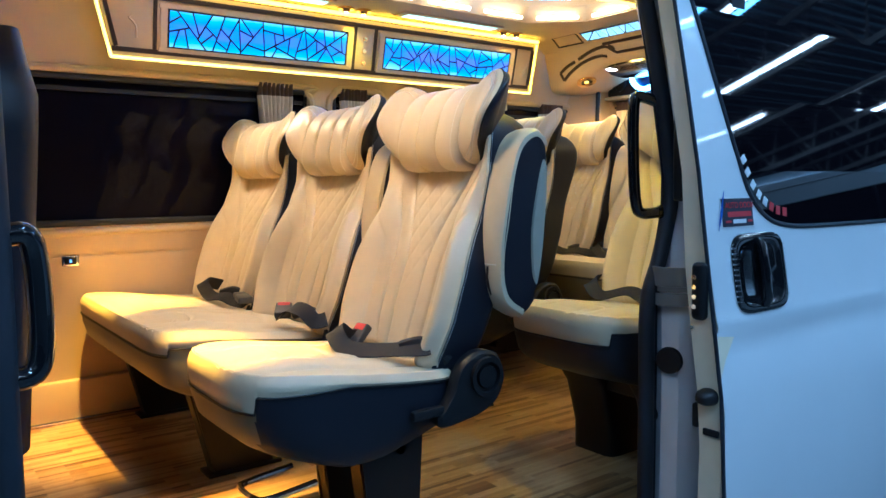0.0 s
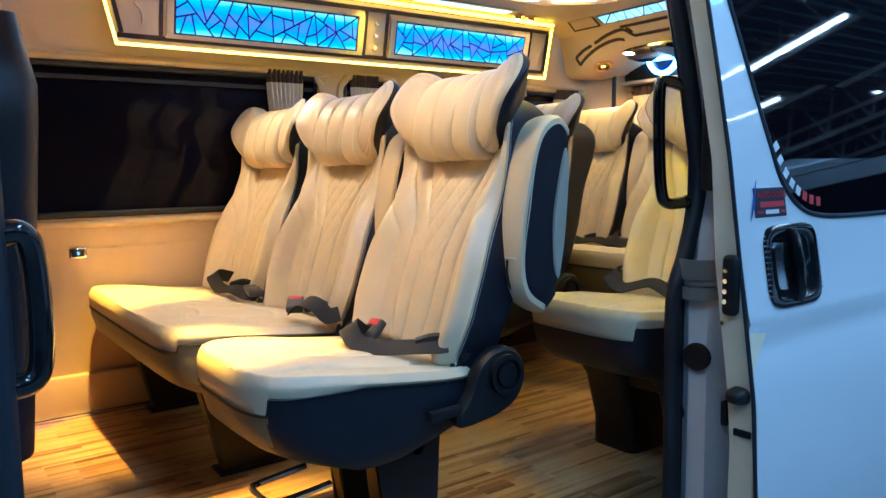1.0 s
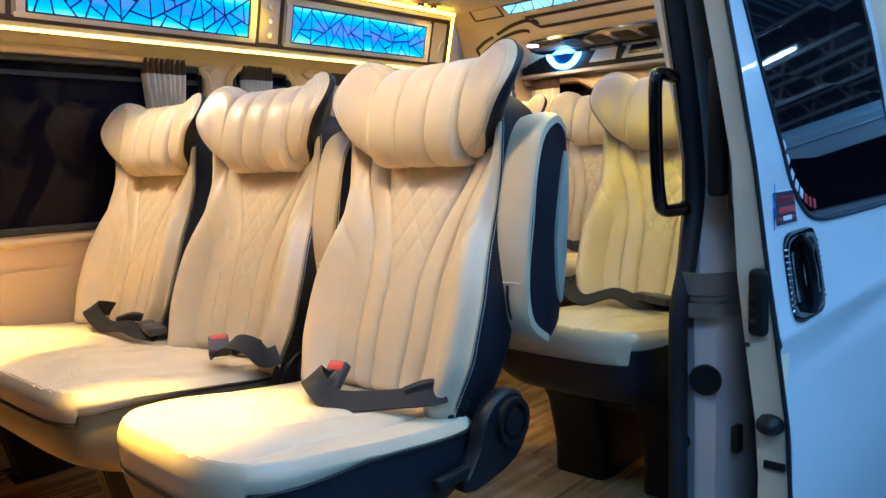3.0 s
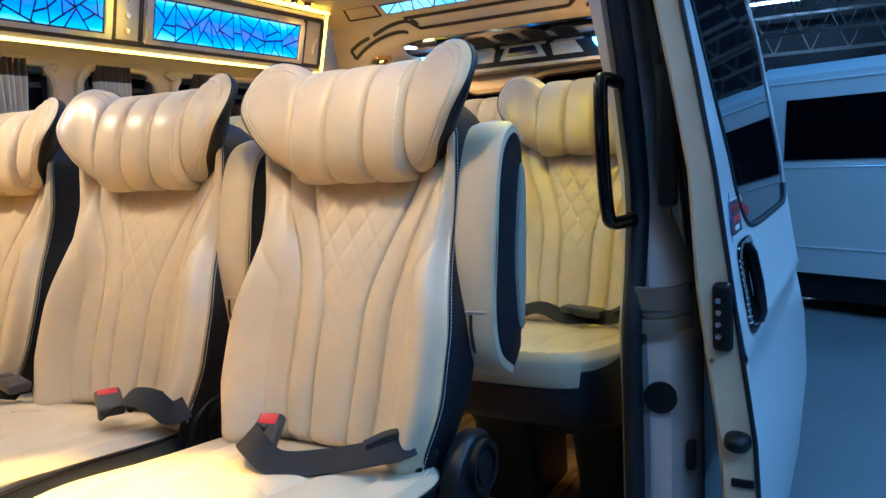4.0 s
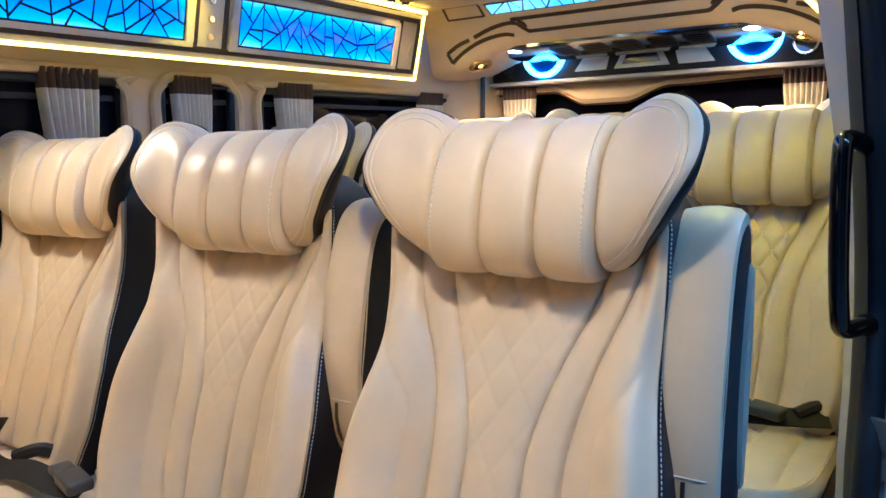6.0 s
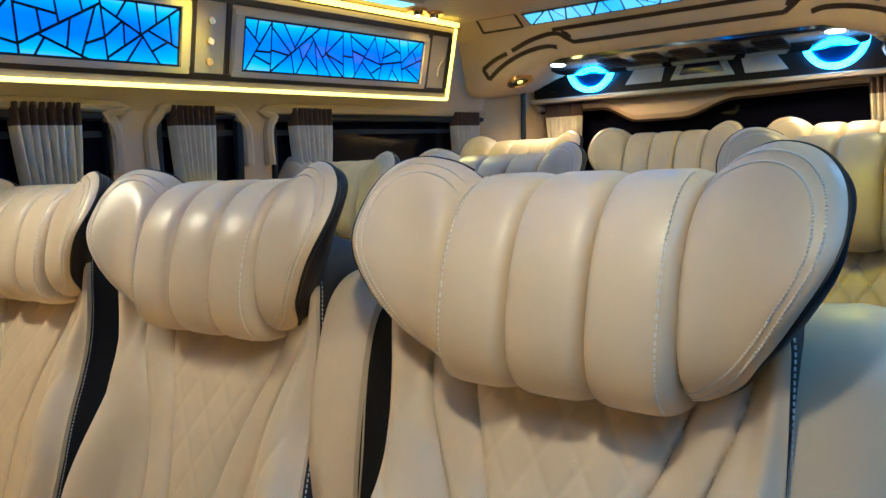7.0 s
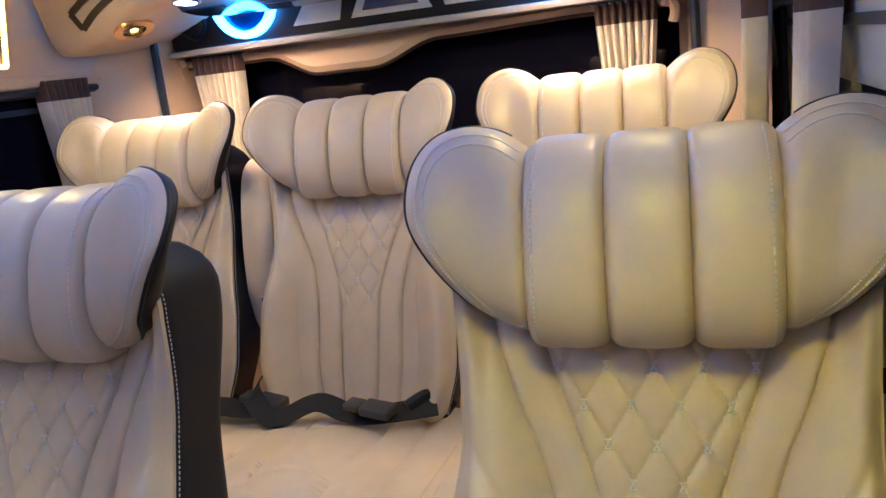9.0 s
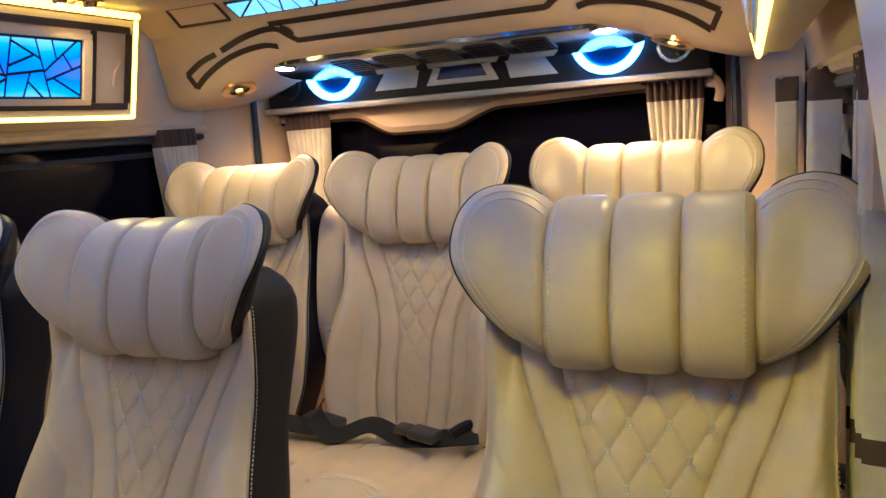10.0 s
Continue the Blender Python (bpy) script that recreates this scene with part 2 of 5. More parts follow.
def tube(bm, pts, r, n=10, ends=True):
    """Round bar along points."""
    pts = [Vector(p) for p in pts]
    loops = []
    up = Vector((0.31, 0.21, 0.93))
    for i, p in enumerate(pts):
        d = (pts[min(i + 1, len(pts) - 1)] - pts[max(i - 1, 0)]).normalized()
        if abs(d.dot(up)) > 0.9:
            up = (pts[i] - pts[i - 1]).normalized() if i else Vector((1, 0, 0))
            if abs(d.dot(up)) > 0.97:
                up = Vector((d.y, d.z, -d.x))
        s = d.cross(up).normalized()
        t = s.cross(d)
        up = t
        loops.append([p + r * (math.cos(k * 2 * math.pi / n) * s + math.sin(k * 2 * math.pi / n) * t) for k in range(n)])
    return rings(bm, loops, caps=ends)


def spline(pts, n=8):
    """Catmull-Rom through points."""
    P = [Vector(p) for p in pts]
    out = []
    for i in range(len(P) - 1):
        a, b, c, d = P[max(i - 1, 0)], P[i], P[i + 1], P[min(i + 2, len(P) - 1)]
        for k in range(n):
            t = k / n
            out.append(0.5 * ((2 * b) + (c - a) * t + (2 * a - 5 * b + 4 * c - d) * t * t + (3 * b - a - 3 * c + d) * t ** 3))
    out.append(P[-1])
    return out


def strip(bm, pts, width, thick, side=(1, 0, 0)):
    """Flat webbing along points; side is the way across it."""
    pts = [Vector(p) for p in pts]
    loops = []
    for i, p in enumerate(pts):
        d = (pts[min(i + 1, len(pts) - 1)] - pts[max(i - 1, 0)]).normalized()
        s = Vector(side) - d * d.dot(Vector(side))
        s.normalize()
        u = s.cross(d)
        loops.append([p + s * width / 2 + u * thick / 2, p - s * width / 2 + u * thick / 2, p - s * width / 2 - u * thick / 2, p + s * width / 2 - u * thick / 2])
    return rings(bm, loops)


def disc(bm, c, r, axis, depth=0.004, n=28, r2=None):
    """Short cylinder, or a ring if r2 is given, along an axis vector."""
    q = Vector(axis).normalized().to_track_quat("Z", "Y").to_matrix()
    c = Vector(c)
    def loop(rr, d):
        return [c + q @ Vector((rr * math.cos(2 * math.pi * i / n), rr * math.sin(2 * math.pi * i / n), d)) for i in range(n)]
    if r2 is None:
        return rings(bm, [loop(r, 0), loop(r, depth * 0.7), loop(r * 0.94, depth)])
    ls = [loop(r, 0), loop(r, depth), loop(r2, depth), loop(r2, 0)]
    return rings(bm, ls + [ls[0]], caps=False)


def smooth_step(a, b, x):
    t = min(1, max(0, (x - a) / (b - a)))
    return t * t * (3 - 2 * t)

import itertools

# ---- structure of the van ----


def wall_x(z):
    """Inner face of the side walls (distance from the middle) by height."""
    k = [(0.5, 0.875), (1.18, 0.875), (1.28, 0.865), (1.815, 0.835), (1.875, 0.80), (2.2, 0.76)]
    for (a, p), (b, q) in zip(k, k[1:]):
        if z <= b:
            return p + (q - p) * (z - a) / (b - a)
    return k[-1][1]


SHIFT = {-1: 0.0, 1: 0.036}       # the door side stands a little further out
OUT = {-1: 0.035, 1: 0.060}       # the walls below the panels more so


def slab(bm, side, y0, y1, z0, z1, t=0.06, proud=0.0):
    """A piece of side wall between two heights."""
    a, b = wall_x(z0) - proud + OUT[side], wall_x(z1) - proud + OUT[side]
    P = [(side * a, z0), (side * b, z1), (side * (b + t), z1), (side * (a + t), z0)]
    return prism(bm, P, "y", y0, y1)


SILL, HEAD = 1.262, 1.815
LEFT_W = [(0.38, 1.52), (1.632, 1.91), (2.012, 3.15)]
RIGHT_W = [(1.72, 2.04), (2.15, 3.15)]


def side_wall(side, wins, y0, y1, name):
    bm = bmesh.new()
    slab(bm, side, y0, y1, 0.45, SILL)
    slab(bm, side, y0, y1, HEAD, 2.2)
    ys = [y0] + [v for w in wins for v in w] + [y1]
    for a, b in zip(ys[::2], ys[1::2]):
        if b - a > 0.002:
            slab(bm, side, a, b, SILL, HEAD)
    return setting(name, bm, TRIMB, "beige padded side wall of the van", "wall")


side_wall(-1, LEFT_W, -1.3, 3.5, "wall_far")
side_wall(1, RIGHT_W, 1.66, 3.5, "wall_door_side")
bm = bmesh.new()
slab(bm, 1, -1.3, 0.105, 0.45, 2.2)
setting("wall_front_corner", bm, TRIMB, "beige side wall beside the cab", "wall")
bm = bmesh.new()
slab(bm, 1, 0.105, 1.66, 2.0, 2.2)
setting("wall_over_door", bm, TRIMB, "beige header over the sliding door", "wall")

bm = bmesh.new()
box(bm, -0.935, 0.93, -1.3, 3.5, FZ - 0.06, FZ)
setting("floor", bm, VINYL, "brown strip-patterned vinyl floor of the van", "floor")
bm = bmesh.new()
box(bm, -0.95, 0.95, -1.36, -1.3, 0.4, 2.25)
setting("wall_cab", bm, DARK, "dark partition to the driver's cab", "wall")

# windows of the side walls
for side, wins in ((-1, LEFT_W), (1, RIGHT_W)):
    for a, b in wins:
        bm = bmesh.new()
        xo0, xo1 = wall_x(SILL) + 0.025 + OUT[side], wall_x(HEAD) + 0.025 + OUT[side]
        P = [(side * xo0, SILL - 0.01), (side * xo1, HEAD + 0.01), (side * (xo1 + 0.008), HEAD + 0.01), (side * (xo0 + 0.008), SILL - 0.01)]
        prism(bm, P, "y", a - 0.01, b + 0.01)
        w = setting("window_1", bm, CABIN, "black tinted side window of the van", "window")
        # black rubber surround
        bm = bmesh.new()
        o0, o1 = wall_x(SILL) + 0.004 + OUT[side], wall_x(HEAD) + 0.004 + OUT[side]
        q = [(side * o0, a + 0.012, SILL + 0.012), (side * o0, b - 0.012, SILL + 0.012), (side * o1, b - 0.012, HEAD - 0.012), (side * o1, a + 0.012, HEAD - 0.012), (side * o0, a + 0.012, SILL + 0.012), (side * o0, a + 0.05, SILL + 0.012)]
        tube(bm, q, 0.014, 8)
        part("window_frame", bm, RUBBER, w)
        # padded moulding round the opening
        bm = bmesh.new()
        o0, o1 = wall_x(SILL) - 0.002 + OUT[side], wall_x(HEAD) - 0.002 + OUT[side]
        r = 0.05
        q = [(side * o1, a - 0.012, HEAD - 0.15), (side * o1, a - 0.012, HEAD - r), (side * o1, a + 0.012, HEAD - 0.012), (side * o1, a + r, HEAD + 0.012), (side * o1, b - r, HEAD + 0.012), (side * o1, b - 0.012, HEAD - 0.012), (side * o1, b + 0.012, HEAD - r), (side * o1, b + 0.012, HEAD - 0.15)]
        tube(bm, spline(q, 5), 0.016, 8)
        part("moulding", bm, LINER, w)
        # upper sliding rail of the pane
        bm = bmesh.new()
        xr = side * (wall_x(1.76) + OUT[side] + 0.012)
        box(bm, xr - 0.005, xr + 0.005, a + 0.02, b - 0.02, 1.752, 1.767)
        part("rail", bm, BLACK, w)

# wall trim: sill roll, groove band, low ledge
bm = bmesh.new()
tube(bm, [(-0.903, -1.2, 1.240), (-0.903, 3.4, 1.240)], 0.016, 10)
setting("trim_1", bm, LINER, "padded beige sill roll under the windows", "trim", True)
bm = bmesh.new()
slab(bm, -1, -1.3, 3.4, 0.70, 1.150, 0.02, 0.012)
setting("trim_2", bm, TRIMB, "beige leather lower wall panel", "trim")
bm = bmesh.new()
slab(bm, -1, -1.3, 3.4, 1.163, 1.228, 0.02, 0.010)
setting("trim_5", bm, TRIMB, "beige leather band below the windows", "trim")
bm = bmesh.new()
box(bm, -0.920, -0.870, -1.3, 3.4, FZ, 0.70, 0.012)
setting("trim_3", bm, TRIMB, "beige ledge along the floor", "trim", True)
bm = bmesh.new()
box(bm, -0.870, -0.860, -1.3, 3.4, FZ, FZ + 0.014, 0.003)
setting("trim_4", bm, CHROME, "thin bright edge strip on the floor", "trim", True)

# ---- ceiling ----
CZ = 2.13
OCT = [(-0.44, 0.62), (-0.27, 0.42), (0.27, 0.42), (0.44, 0.62), (0.44, 2.42), (0.27, 2.62), (-0.27, 2.62), (-0.44, 2.42)]
bm = bmesh.new()
outer = [(-0.80, 0.62), (-0.80, -1.3), (0.84, -1.3), (0.84, 0.62), (0.84, 2.42), (0.84, 3.5), (-0.80, 3.5), (-0.80, 2.42)]
o_b = [bm.verts.new((*p, CZ)) for p in outer]
i_b = [bm.verts.new((*p, CZ)) for p in OCT]
i_m = [bm.verts.new((p[0] * 1.12, 1.52 + (p[1] - 1.52) * 1.03, CZ + 0.012)) for p in OCT]
i_t = [bm.verts.new((p[0] * 0.98, 1.52 + (p[1] - 1.52) * 0.99, CZ + 0.07)) for p in OCT]
for i in range(8):
    j = (i + 1) % 8
    bm.faces.new((o_b[i], o_b[j], i_b[j], i_b[i]))
    bm.faces.new((i_b[i], i_b[j], i_m[j], i_m[i]))
    bm.faces.new((i_m[i], i_m[j], i_t[j], i_t[i]))
bm.faces.new(i_t)
box(bm, -0.86, 0.86, -1.36, 3.56, CZ + 0.09, CZ + 0.13)
ceil = setting("ceiling", bm, LINER, "beige padded ceiling with a sunken octagonal tray", "ceiling")

star = thing("ceiling_star_panel", (0, 1.52, CZ + 0.064), "dark blue glossy star panel with a blue lit edge in the ceiling tray", "ceiling light")
NAVY = mat("navy_gloss", (0.02, 0.02, 0.10), 0.12, coat=0.5, vary=0.0)
LEDBLUE = mat("blue_edge_led", (0.1, 0.4, 1), emit=(0.08, 0.38, 1.0), power=18.0)
P = [(x * 0.62, (y - 1.52) * 0.80) for x, y in OCT]
bm = bmesh.new()
prism(bm, P, "z", -0.012, 0.0)
part("panel", bm, NAVY, star, "", False)
bm = bmesh.new()
tube(bm, [(x * 1.01, y * 1.005, -0.012) for x, y in P + P[:1]], 0.006, 6)
part("edge_light", bm, LEDBLUE, star)
bm = bmesh.new()
rs = random.Random(4)
for _ in range(70):
    x, y = rs.uniform(-0.22, 0.22), rs.uniform(-0.78, 0.78)
    disc(bm, (x, y, -0.0125), rs.uniform(0.002, 0.005), (0, 0, -1), 0.002, 6)
tagged(part("star_points", bm, mat("star_points", (1, 1, 1), emit=(0.5, 0.8, 1), power=3), star), kind="stuff")

# cove LEDs in the tray
for i in range(8):
    a, b = Vector((*OCT[i], CZ + 0.020)), Vector((*OCT[(i + 1) % 8], CZ + 0.020))
    n = max(1, round((b - a).length / 0.30))
    for k in range(n):
        p, q = a.lerp(b, (k + 0.14) / n), a.lerp(b, (k + 0.86) / n)
        led = thing("cove_light", (p + q) / 2, "short warm white LED bar in the ceiling cove", "ceiling light", "lights of the ceiling cove")
        bm = bmesh.new()
        tube(bm, [(p - q) / 2, (q - p) / 2], 0.007, 8)
        part("lens", bm, LEDW, led)

# ---- side panels with backlit glass ----


def cells(x0, x1, y0, y1, n, rng):
    """Break a rectangle into n long shards."""
    def area(p):
        return abs(sum(p[i][0] * p[(i + 1) % len(p)][1] - p[(i + 1) % len(p)][0] * p[i][1] for i in range(len(p)))) / 2
    out = [[(x0, y0), (x1, y0), (x1, y1), (x0, y1)]]
    while len(out) < n:
        out.sort(key=area)
        poly = out.pop()
        cx, cy = sum(p[0] for p in poly) / len(poly), sum(p[1] for p in poly) / len(poly)
        a, b = max(itertools.combinations(poly, 2), key=lambda e: math.hypot(e[0][0] - e[1][0], e[0][1] - e[1][1]))
        ang = math.atan2(b[1] - a[1], b[0] - a[0]) + math.pi / 2 + rng.uniform(-0.6, 0.6)
        nx, ny = -math.sin(ang), math.cos(ang)
        off = rng.uniform(-0.012, 0.012)
        halves = ([], [])
        for k in range(len(poly)):
            p, q = poly[k], poly[(k + 1) % len(poly)]
            fp, fq = (p[0] - cx) * nx + (p[1] - cy) * ny - off, (q[0] - cx) * nx + (q[1] - cy) * ny - off
            halves[0 if fp <= 0 else 1].append(p)
            if fp * fq < 0:
                t = fp / (fp - fq)
                m = (p[0] + t * (q[0] - p[0]), p[1] + t * (q[1] - p[1]))
                halves[0].append(m)
                halves[1].append(m)
        out += [h for h in halves if len(h) > 2]
    return out


def inset(poly, d):
    """Move each edge of a convex outline inwards by d."""
    n = len(poly)
    area = sum(poly[i][0] * poly[(i + 1) % n][1] - poly[(i + 1) % n][0] * poly[i][1] for i in range(n))
    if area < 0:
        poly = poly[::-1]
    cx, cy = sum(p[0] for p in poly) / n, sum(p[1] for p in poly) / n
    out = poly
    for i in range(n):
        p, q = poly[i], poly[(i + 1) % n]
        l = math.hypot(q[0] - p[0], q[1] - p[1])
        if l < 1e-5:
            continue
        nx, ny = -(q[1] - p[1]) / l, (q[0] - p[0]) / l
        res = []
        for k in range(len(out)):
            a, b = out[k], out[(k + 1) % len(out)]
            fa = (a[0] - p[0]) * nx + (a[1] - p[1]) * ny - d
            fb = (b[0] - p[0]) * nx + (b[1] - p[1]) * ny - d
            if fa >= 0:
                res.append(a)
            if fa * fb < 0:
                t = fa / (fa - fb)
                res.append((a[0] + t * (b[0] - a[0]), a[1] + t * (b[1] - a[1])))
        out = res
        if len(out) < 3:
            return []
    return out


def glass_panel(parent, to3, u0, u1, v0, v1, n, seed):
    """Leaded glass: dark came behind, a pale rim painted into the glow, each pane its own piece. to3 maps (u, v, depth)
    to space.
    """
    rng = random.Random(seed)
    bm = bmesh.new()
    rings(bm, [[to3(u, v, d) for u, v in ((u0 - 0.004, v0 - 0.004), (u1 + 0.004, v0 - 0.004), (u1 + 0.004, v1 + 0.004), (u0 - 0.004, v1 + 0.004))] for d in (0.0, 0.002)])
    came = part("came", bm, BLACK, parent, "black leading of the glass", False)
    for poly in cells(u0, u1, v0, v1, n, rng):
        p = inset(poly, 0.0032)
        if len(p) < 3:
            continue
        bm = bmesh.new()
        rings(bm, [[to3(u, v, 0.002) for u, v in p], [to3(u, v, 0.0045) for u, v in p]])
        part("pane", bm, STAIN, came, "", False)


def scroll(bm, to3, cu, cv, s, flip=1):
    """Raised carved scroll."""
    pts = []
    for k in range(26):
        t = k / 25
        a = 4.2 * t
        r = 0.30 + 0.7 * t
        pts.append(to3(cu + flip * s * 0.5 * math.cos(a) * r * (1 if t < 0.6 else 0.8), cv + s * (1.6 * (t - 0.5)) + 0.3 * s * math.sin(a), 0.004))
    tube(bm, pts, 0.0035, 6)


def side_panel(side, y0, y1, glasses, name):
    """Upper wall panel: dark mouldings, inlays, leaded lights and the LED line round it."""
    def to3(u, v, d):
        x = 0.748 + SHIFT[side] - (v - 1.866) / 0.235 * 0.055 - d
        return Vector((side * x, u, v))
    root = thing(name, (0, 0, 0), "beige upper wall panel with dark mouldings, backlit leaded glass and an LED outline", "wall panel")
    zl, zh = 1.880, 2.090
    lean = 0.055
    bm = bmesh.new()
    rings(bm, [[to3(u, v, d) for u, v in ((y0, zl - 0.012), (y1, zl - 0.012), (y1, zh + 0.012), (y0 - lean, zh + 0.012))] for d in (-0.05, 0.0)])
    part("backing", bm, LINER, root, "", False)
    # outer dark moulding
    def bar(u0, v0, u1, v1, w, mt, d0=0.0, d1=0.007, name="moulding"):
        a, b = Vector((u0, v0)), Vector((u1, v1))
        t = (b - a).normalized()
        nrm = Vector((-t.y, t.x)) * w / 2
        q = [a + nrm, b + nrm, b - nrm, a - nrm]
        bm = bmesh.new()
        rings(bm, [[to3(p.x, p.y, d) for p in q] for d in (d0, d1)])
        part(name, bm, mt, root, "", False)
    bar(y0 - 0.004, zl + 0.012, y1 - 0.012, zl + 0.012, 0.016, BROWN)
    bar(y0 - lean + 0.02, zh - 0.012, y1 - 0.012, zh - 0.012, 0.016, BROWN)
    bar(y0 + 0.010, zl + 0.021, y0 - lean + 0.02, zh - 0.021, 0.014, BROWN)
    bar(y1 - 0.012, zl + 0.0205, y1 - 0.012, zh - 0.0205, 0.016, BROWN)
    for k, (a, b) in enumerate(glasses):
        for yy in (a - 0.048, b + 0.040):
            bar(yy, zl + 0.0205, yy, zh - 0.0205, 0.013, BROWN)
        # cream frame round the glass
        for (u0, v0, u1, v1) in ((a - 0.035, 1.902, b + 0.028, 1.902), (a - 0.035, 2.052, b + 0.028, 2.052)):
            bar(u0, v0, u1, v1, 0.014, INLAY, 0.0, 0.012, "glass_frame")
        for u in (a - 0.018, b + 0.018):
            bar(u, 1.9095, u, 2.0445, 0.024, INLAY, 0.0, 0.012, "glass_frame")
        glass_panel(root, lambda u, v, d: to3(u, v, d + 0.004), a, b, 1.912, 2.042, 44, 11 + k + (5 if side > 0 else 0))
    # bosses between the lights, scrolls at the ends
    for (a, b), (c, d) in zip(glasses, glasses[1:]):
        m = (b + 0.040 + c - 0.048) / 2
        for v in (1.928, 1.976, 2.024):
            bm = bmesh.new()
            disc(bm, to3(m, v, 0.0), 0.010, (-side, 0, 0), 0.007, 16)
            part("boss", bm, GOLDM, root, "small round gilt boss")
    bm = bmesh.new()
    scroll(bm, to3, y0 + 0.07, 1.978, 0.055)
    scroll(bm, to3, y1 - 0.05, 1.978, 0.045, -1)
    part("carving", bm, INLAY, root, "raised scroll carving")
    # LED line
    pts = [to3(y0 - lean - 0.02, zh + 0.018, 0.004), to3(y0 - 0.006, zl - 0.016, 0.004), to3(y1 + 0.010, zl - 0.016, 0.004), to3(y1 + 0.010, zh + 0.012, 0.004)]
    for k, (p, q) in enumerate(zip(pts, pts[1:])):
        bm = bmesh.new()
        tube(bm, [p, q], 0.0055, 8)
        part("led_strip", bm, LEDT if k == 2 else LEDY, root, "glowing warm LED strip")
    bm = bmesh.new()
    tube(bm, [to3(y0 - lean - 0.02, zh + 0.022, 0.012), to3(y1 + 0.008, zh + 0.022, 0.012)], 0.008, 8)
    part("led_strip", bm, LEDT, root, "glowing warm LED strip")
    return root


side_panel(-1, 0.70, 2.705, [(0.890, 1.625), (1.815, 2.542)], "wall_light_panel")
side_panel(1, 0.70, 2.705, [(0.890, 1.625), (1.815, 2.542)], "wall_light_panel")

# spots and light bars in the soffit
for sx in (-1, 1):
    # pair at y 0.80 is added, where the front row's fill lamps sit
    for yy in (0.80, 1.63, 2.49):
        for dx in (-0.032, 0.032):
            f = thing("ceiling_spotlight", (sx * 0.645, yy + dx * 1.3, CZ), "small gold eyeball spotlight in the ceiling", "spotlight", "spotlights of the ceiling soffit")
            bm = bmesh.new()
            disc(bm, (0, 0, 0), 0.032, (0, 0, -1), 0.010, 24, 0.020)
            part("bezel", bm, GOLDM, f)
            bm = bmesh.new()
            rings(bm, [[(p, q, z) for p, q in sup(r, r, 20, 2)] for z, r in ((0.0, 0.020), (-0.014, 0.018), (-0.020, 0.012))])
            part("eyeball", bm, GOLDM, f)
            bm = bmesh.new()
            disc(bm, (0, 0, -0.019), 0.009, (0, 0, -1), 0.003, 16)
            part("lens", bm, LEDW, f)
    for a, b in ((0.95, 1.50), (1.82, 2.38)):
        lb = thing("ceiling_light_bar", (sx * 0.60, (a + b) / 2, CZ), "long frosted light bar with a pale green tint in the ceiling", "ceiling light", "light bars of the ceiling")
        h = (b - a) / 2
        bm = bmesh.new()
        box(bm, -0.04, 0.04, -h, h, -0.008, 0.0, 0.003)
        part("frame", bm, INLAY, lb)
        bm = bmesh.new()
        box(bm, -0.026, 0.026, -h + 0.03, h - 0.03, -0.010, -0.008)
        part("diffuser", bm, mat("pale_diffuser", (0.7, 0.9, 0.8), emit=(0.55, 0.95, 0.80), power=1.6), lb, "", False)

# ---- rear arch ----


def arch_z(x):
    """Lower edge of the arch across the van."""
    a = abs(x)
    t = min(1, max(0, (a - 0.43) / 0.33))
    return 1.985 - 0.105 * (0.7 * t + 0.3 * smooth_step(0, 1, t))


arch = thing("rear_arch", (0, 2.9, 2.0), "beige arched rear bulkhead with dark scroll lines and downlights", "bulkhead")
AY, AZ = 2.9, 2.0
xs = [-0.80 + 1.6 * i / 64 for i in range(65)]
bm = bmesh.new()
prof = []
for x in xs:
    zb = arch_z(x)
    row = [(2.78, CZ), (2.82, CZ - 0.012), (2.88, CZ - 0.05), (2.92, zb + 0.035), (2.945, zb + 0.008), (2.975, zb), (3.12, zb + 0.004), (3.30, zb + 0.02), (3.36, CZ)]
    prof.append([(x, y - AY, z - AZ) for y, z in row])
rings(bm, prof, caps=False, closed=False)
part("fascia", bm, LINER, arch)


def on_fascia(x, z, d=0.003):
    """A point on the arch's face at height z."""
    zb = arch_z(x) + 0.030
    f = max(-0.6, min(1.3, (z - zb) / (CZ - 0.05 - zb)))
    return Vector((x, 2.922 - f * 0.042 - d - AY, z - AZ))


def ribbon(bm, pts, w, d0=-0.004, d1=0.006):
    """Flat dark line laid on the arch's face through (x, z) points."""
    P = spline([(x, z, 0) for x, z in pts], 7)
    loops = []
    for i, p in enumerate(P):
        t = (P[min(i + 1, len(P) - 1)] - P[max(i - 1, 0)]).normalized()
        nx, nz = -t.y * w / 2, t.x * w / 2
        q, r = (p.x + nx, p.y + nz), (p.x - nx, p.y - nz)
        loops.append([on_fascia(*q, d0), on_fascia(*q, d1), on_fascia(*r, d1), on_fascia(*r, d0)])
    rings(bm, loops)


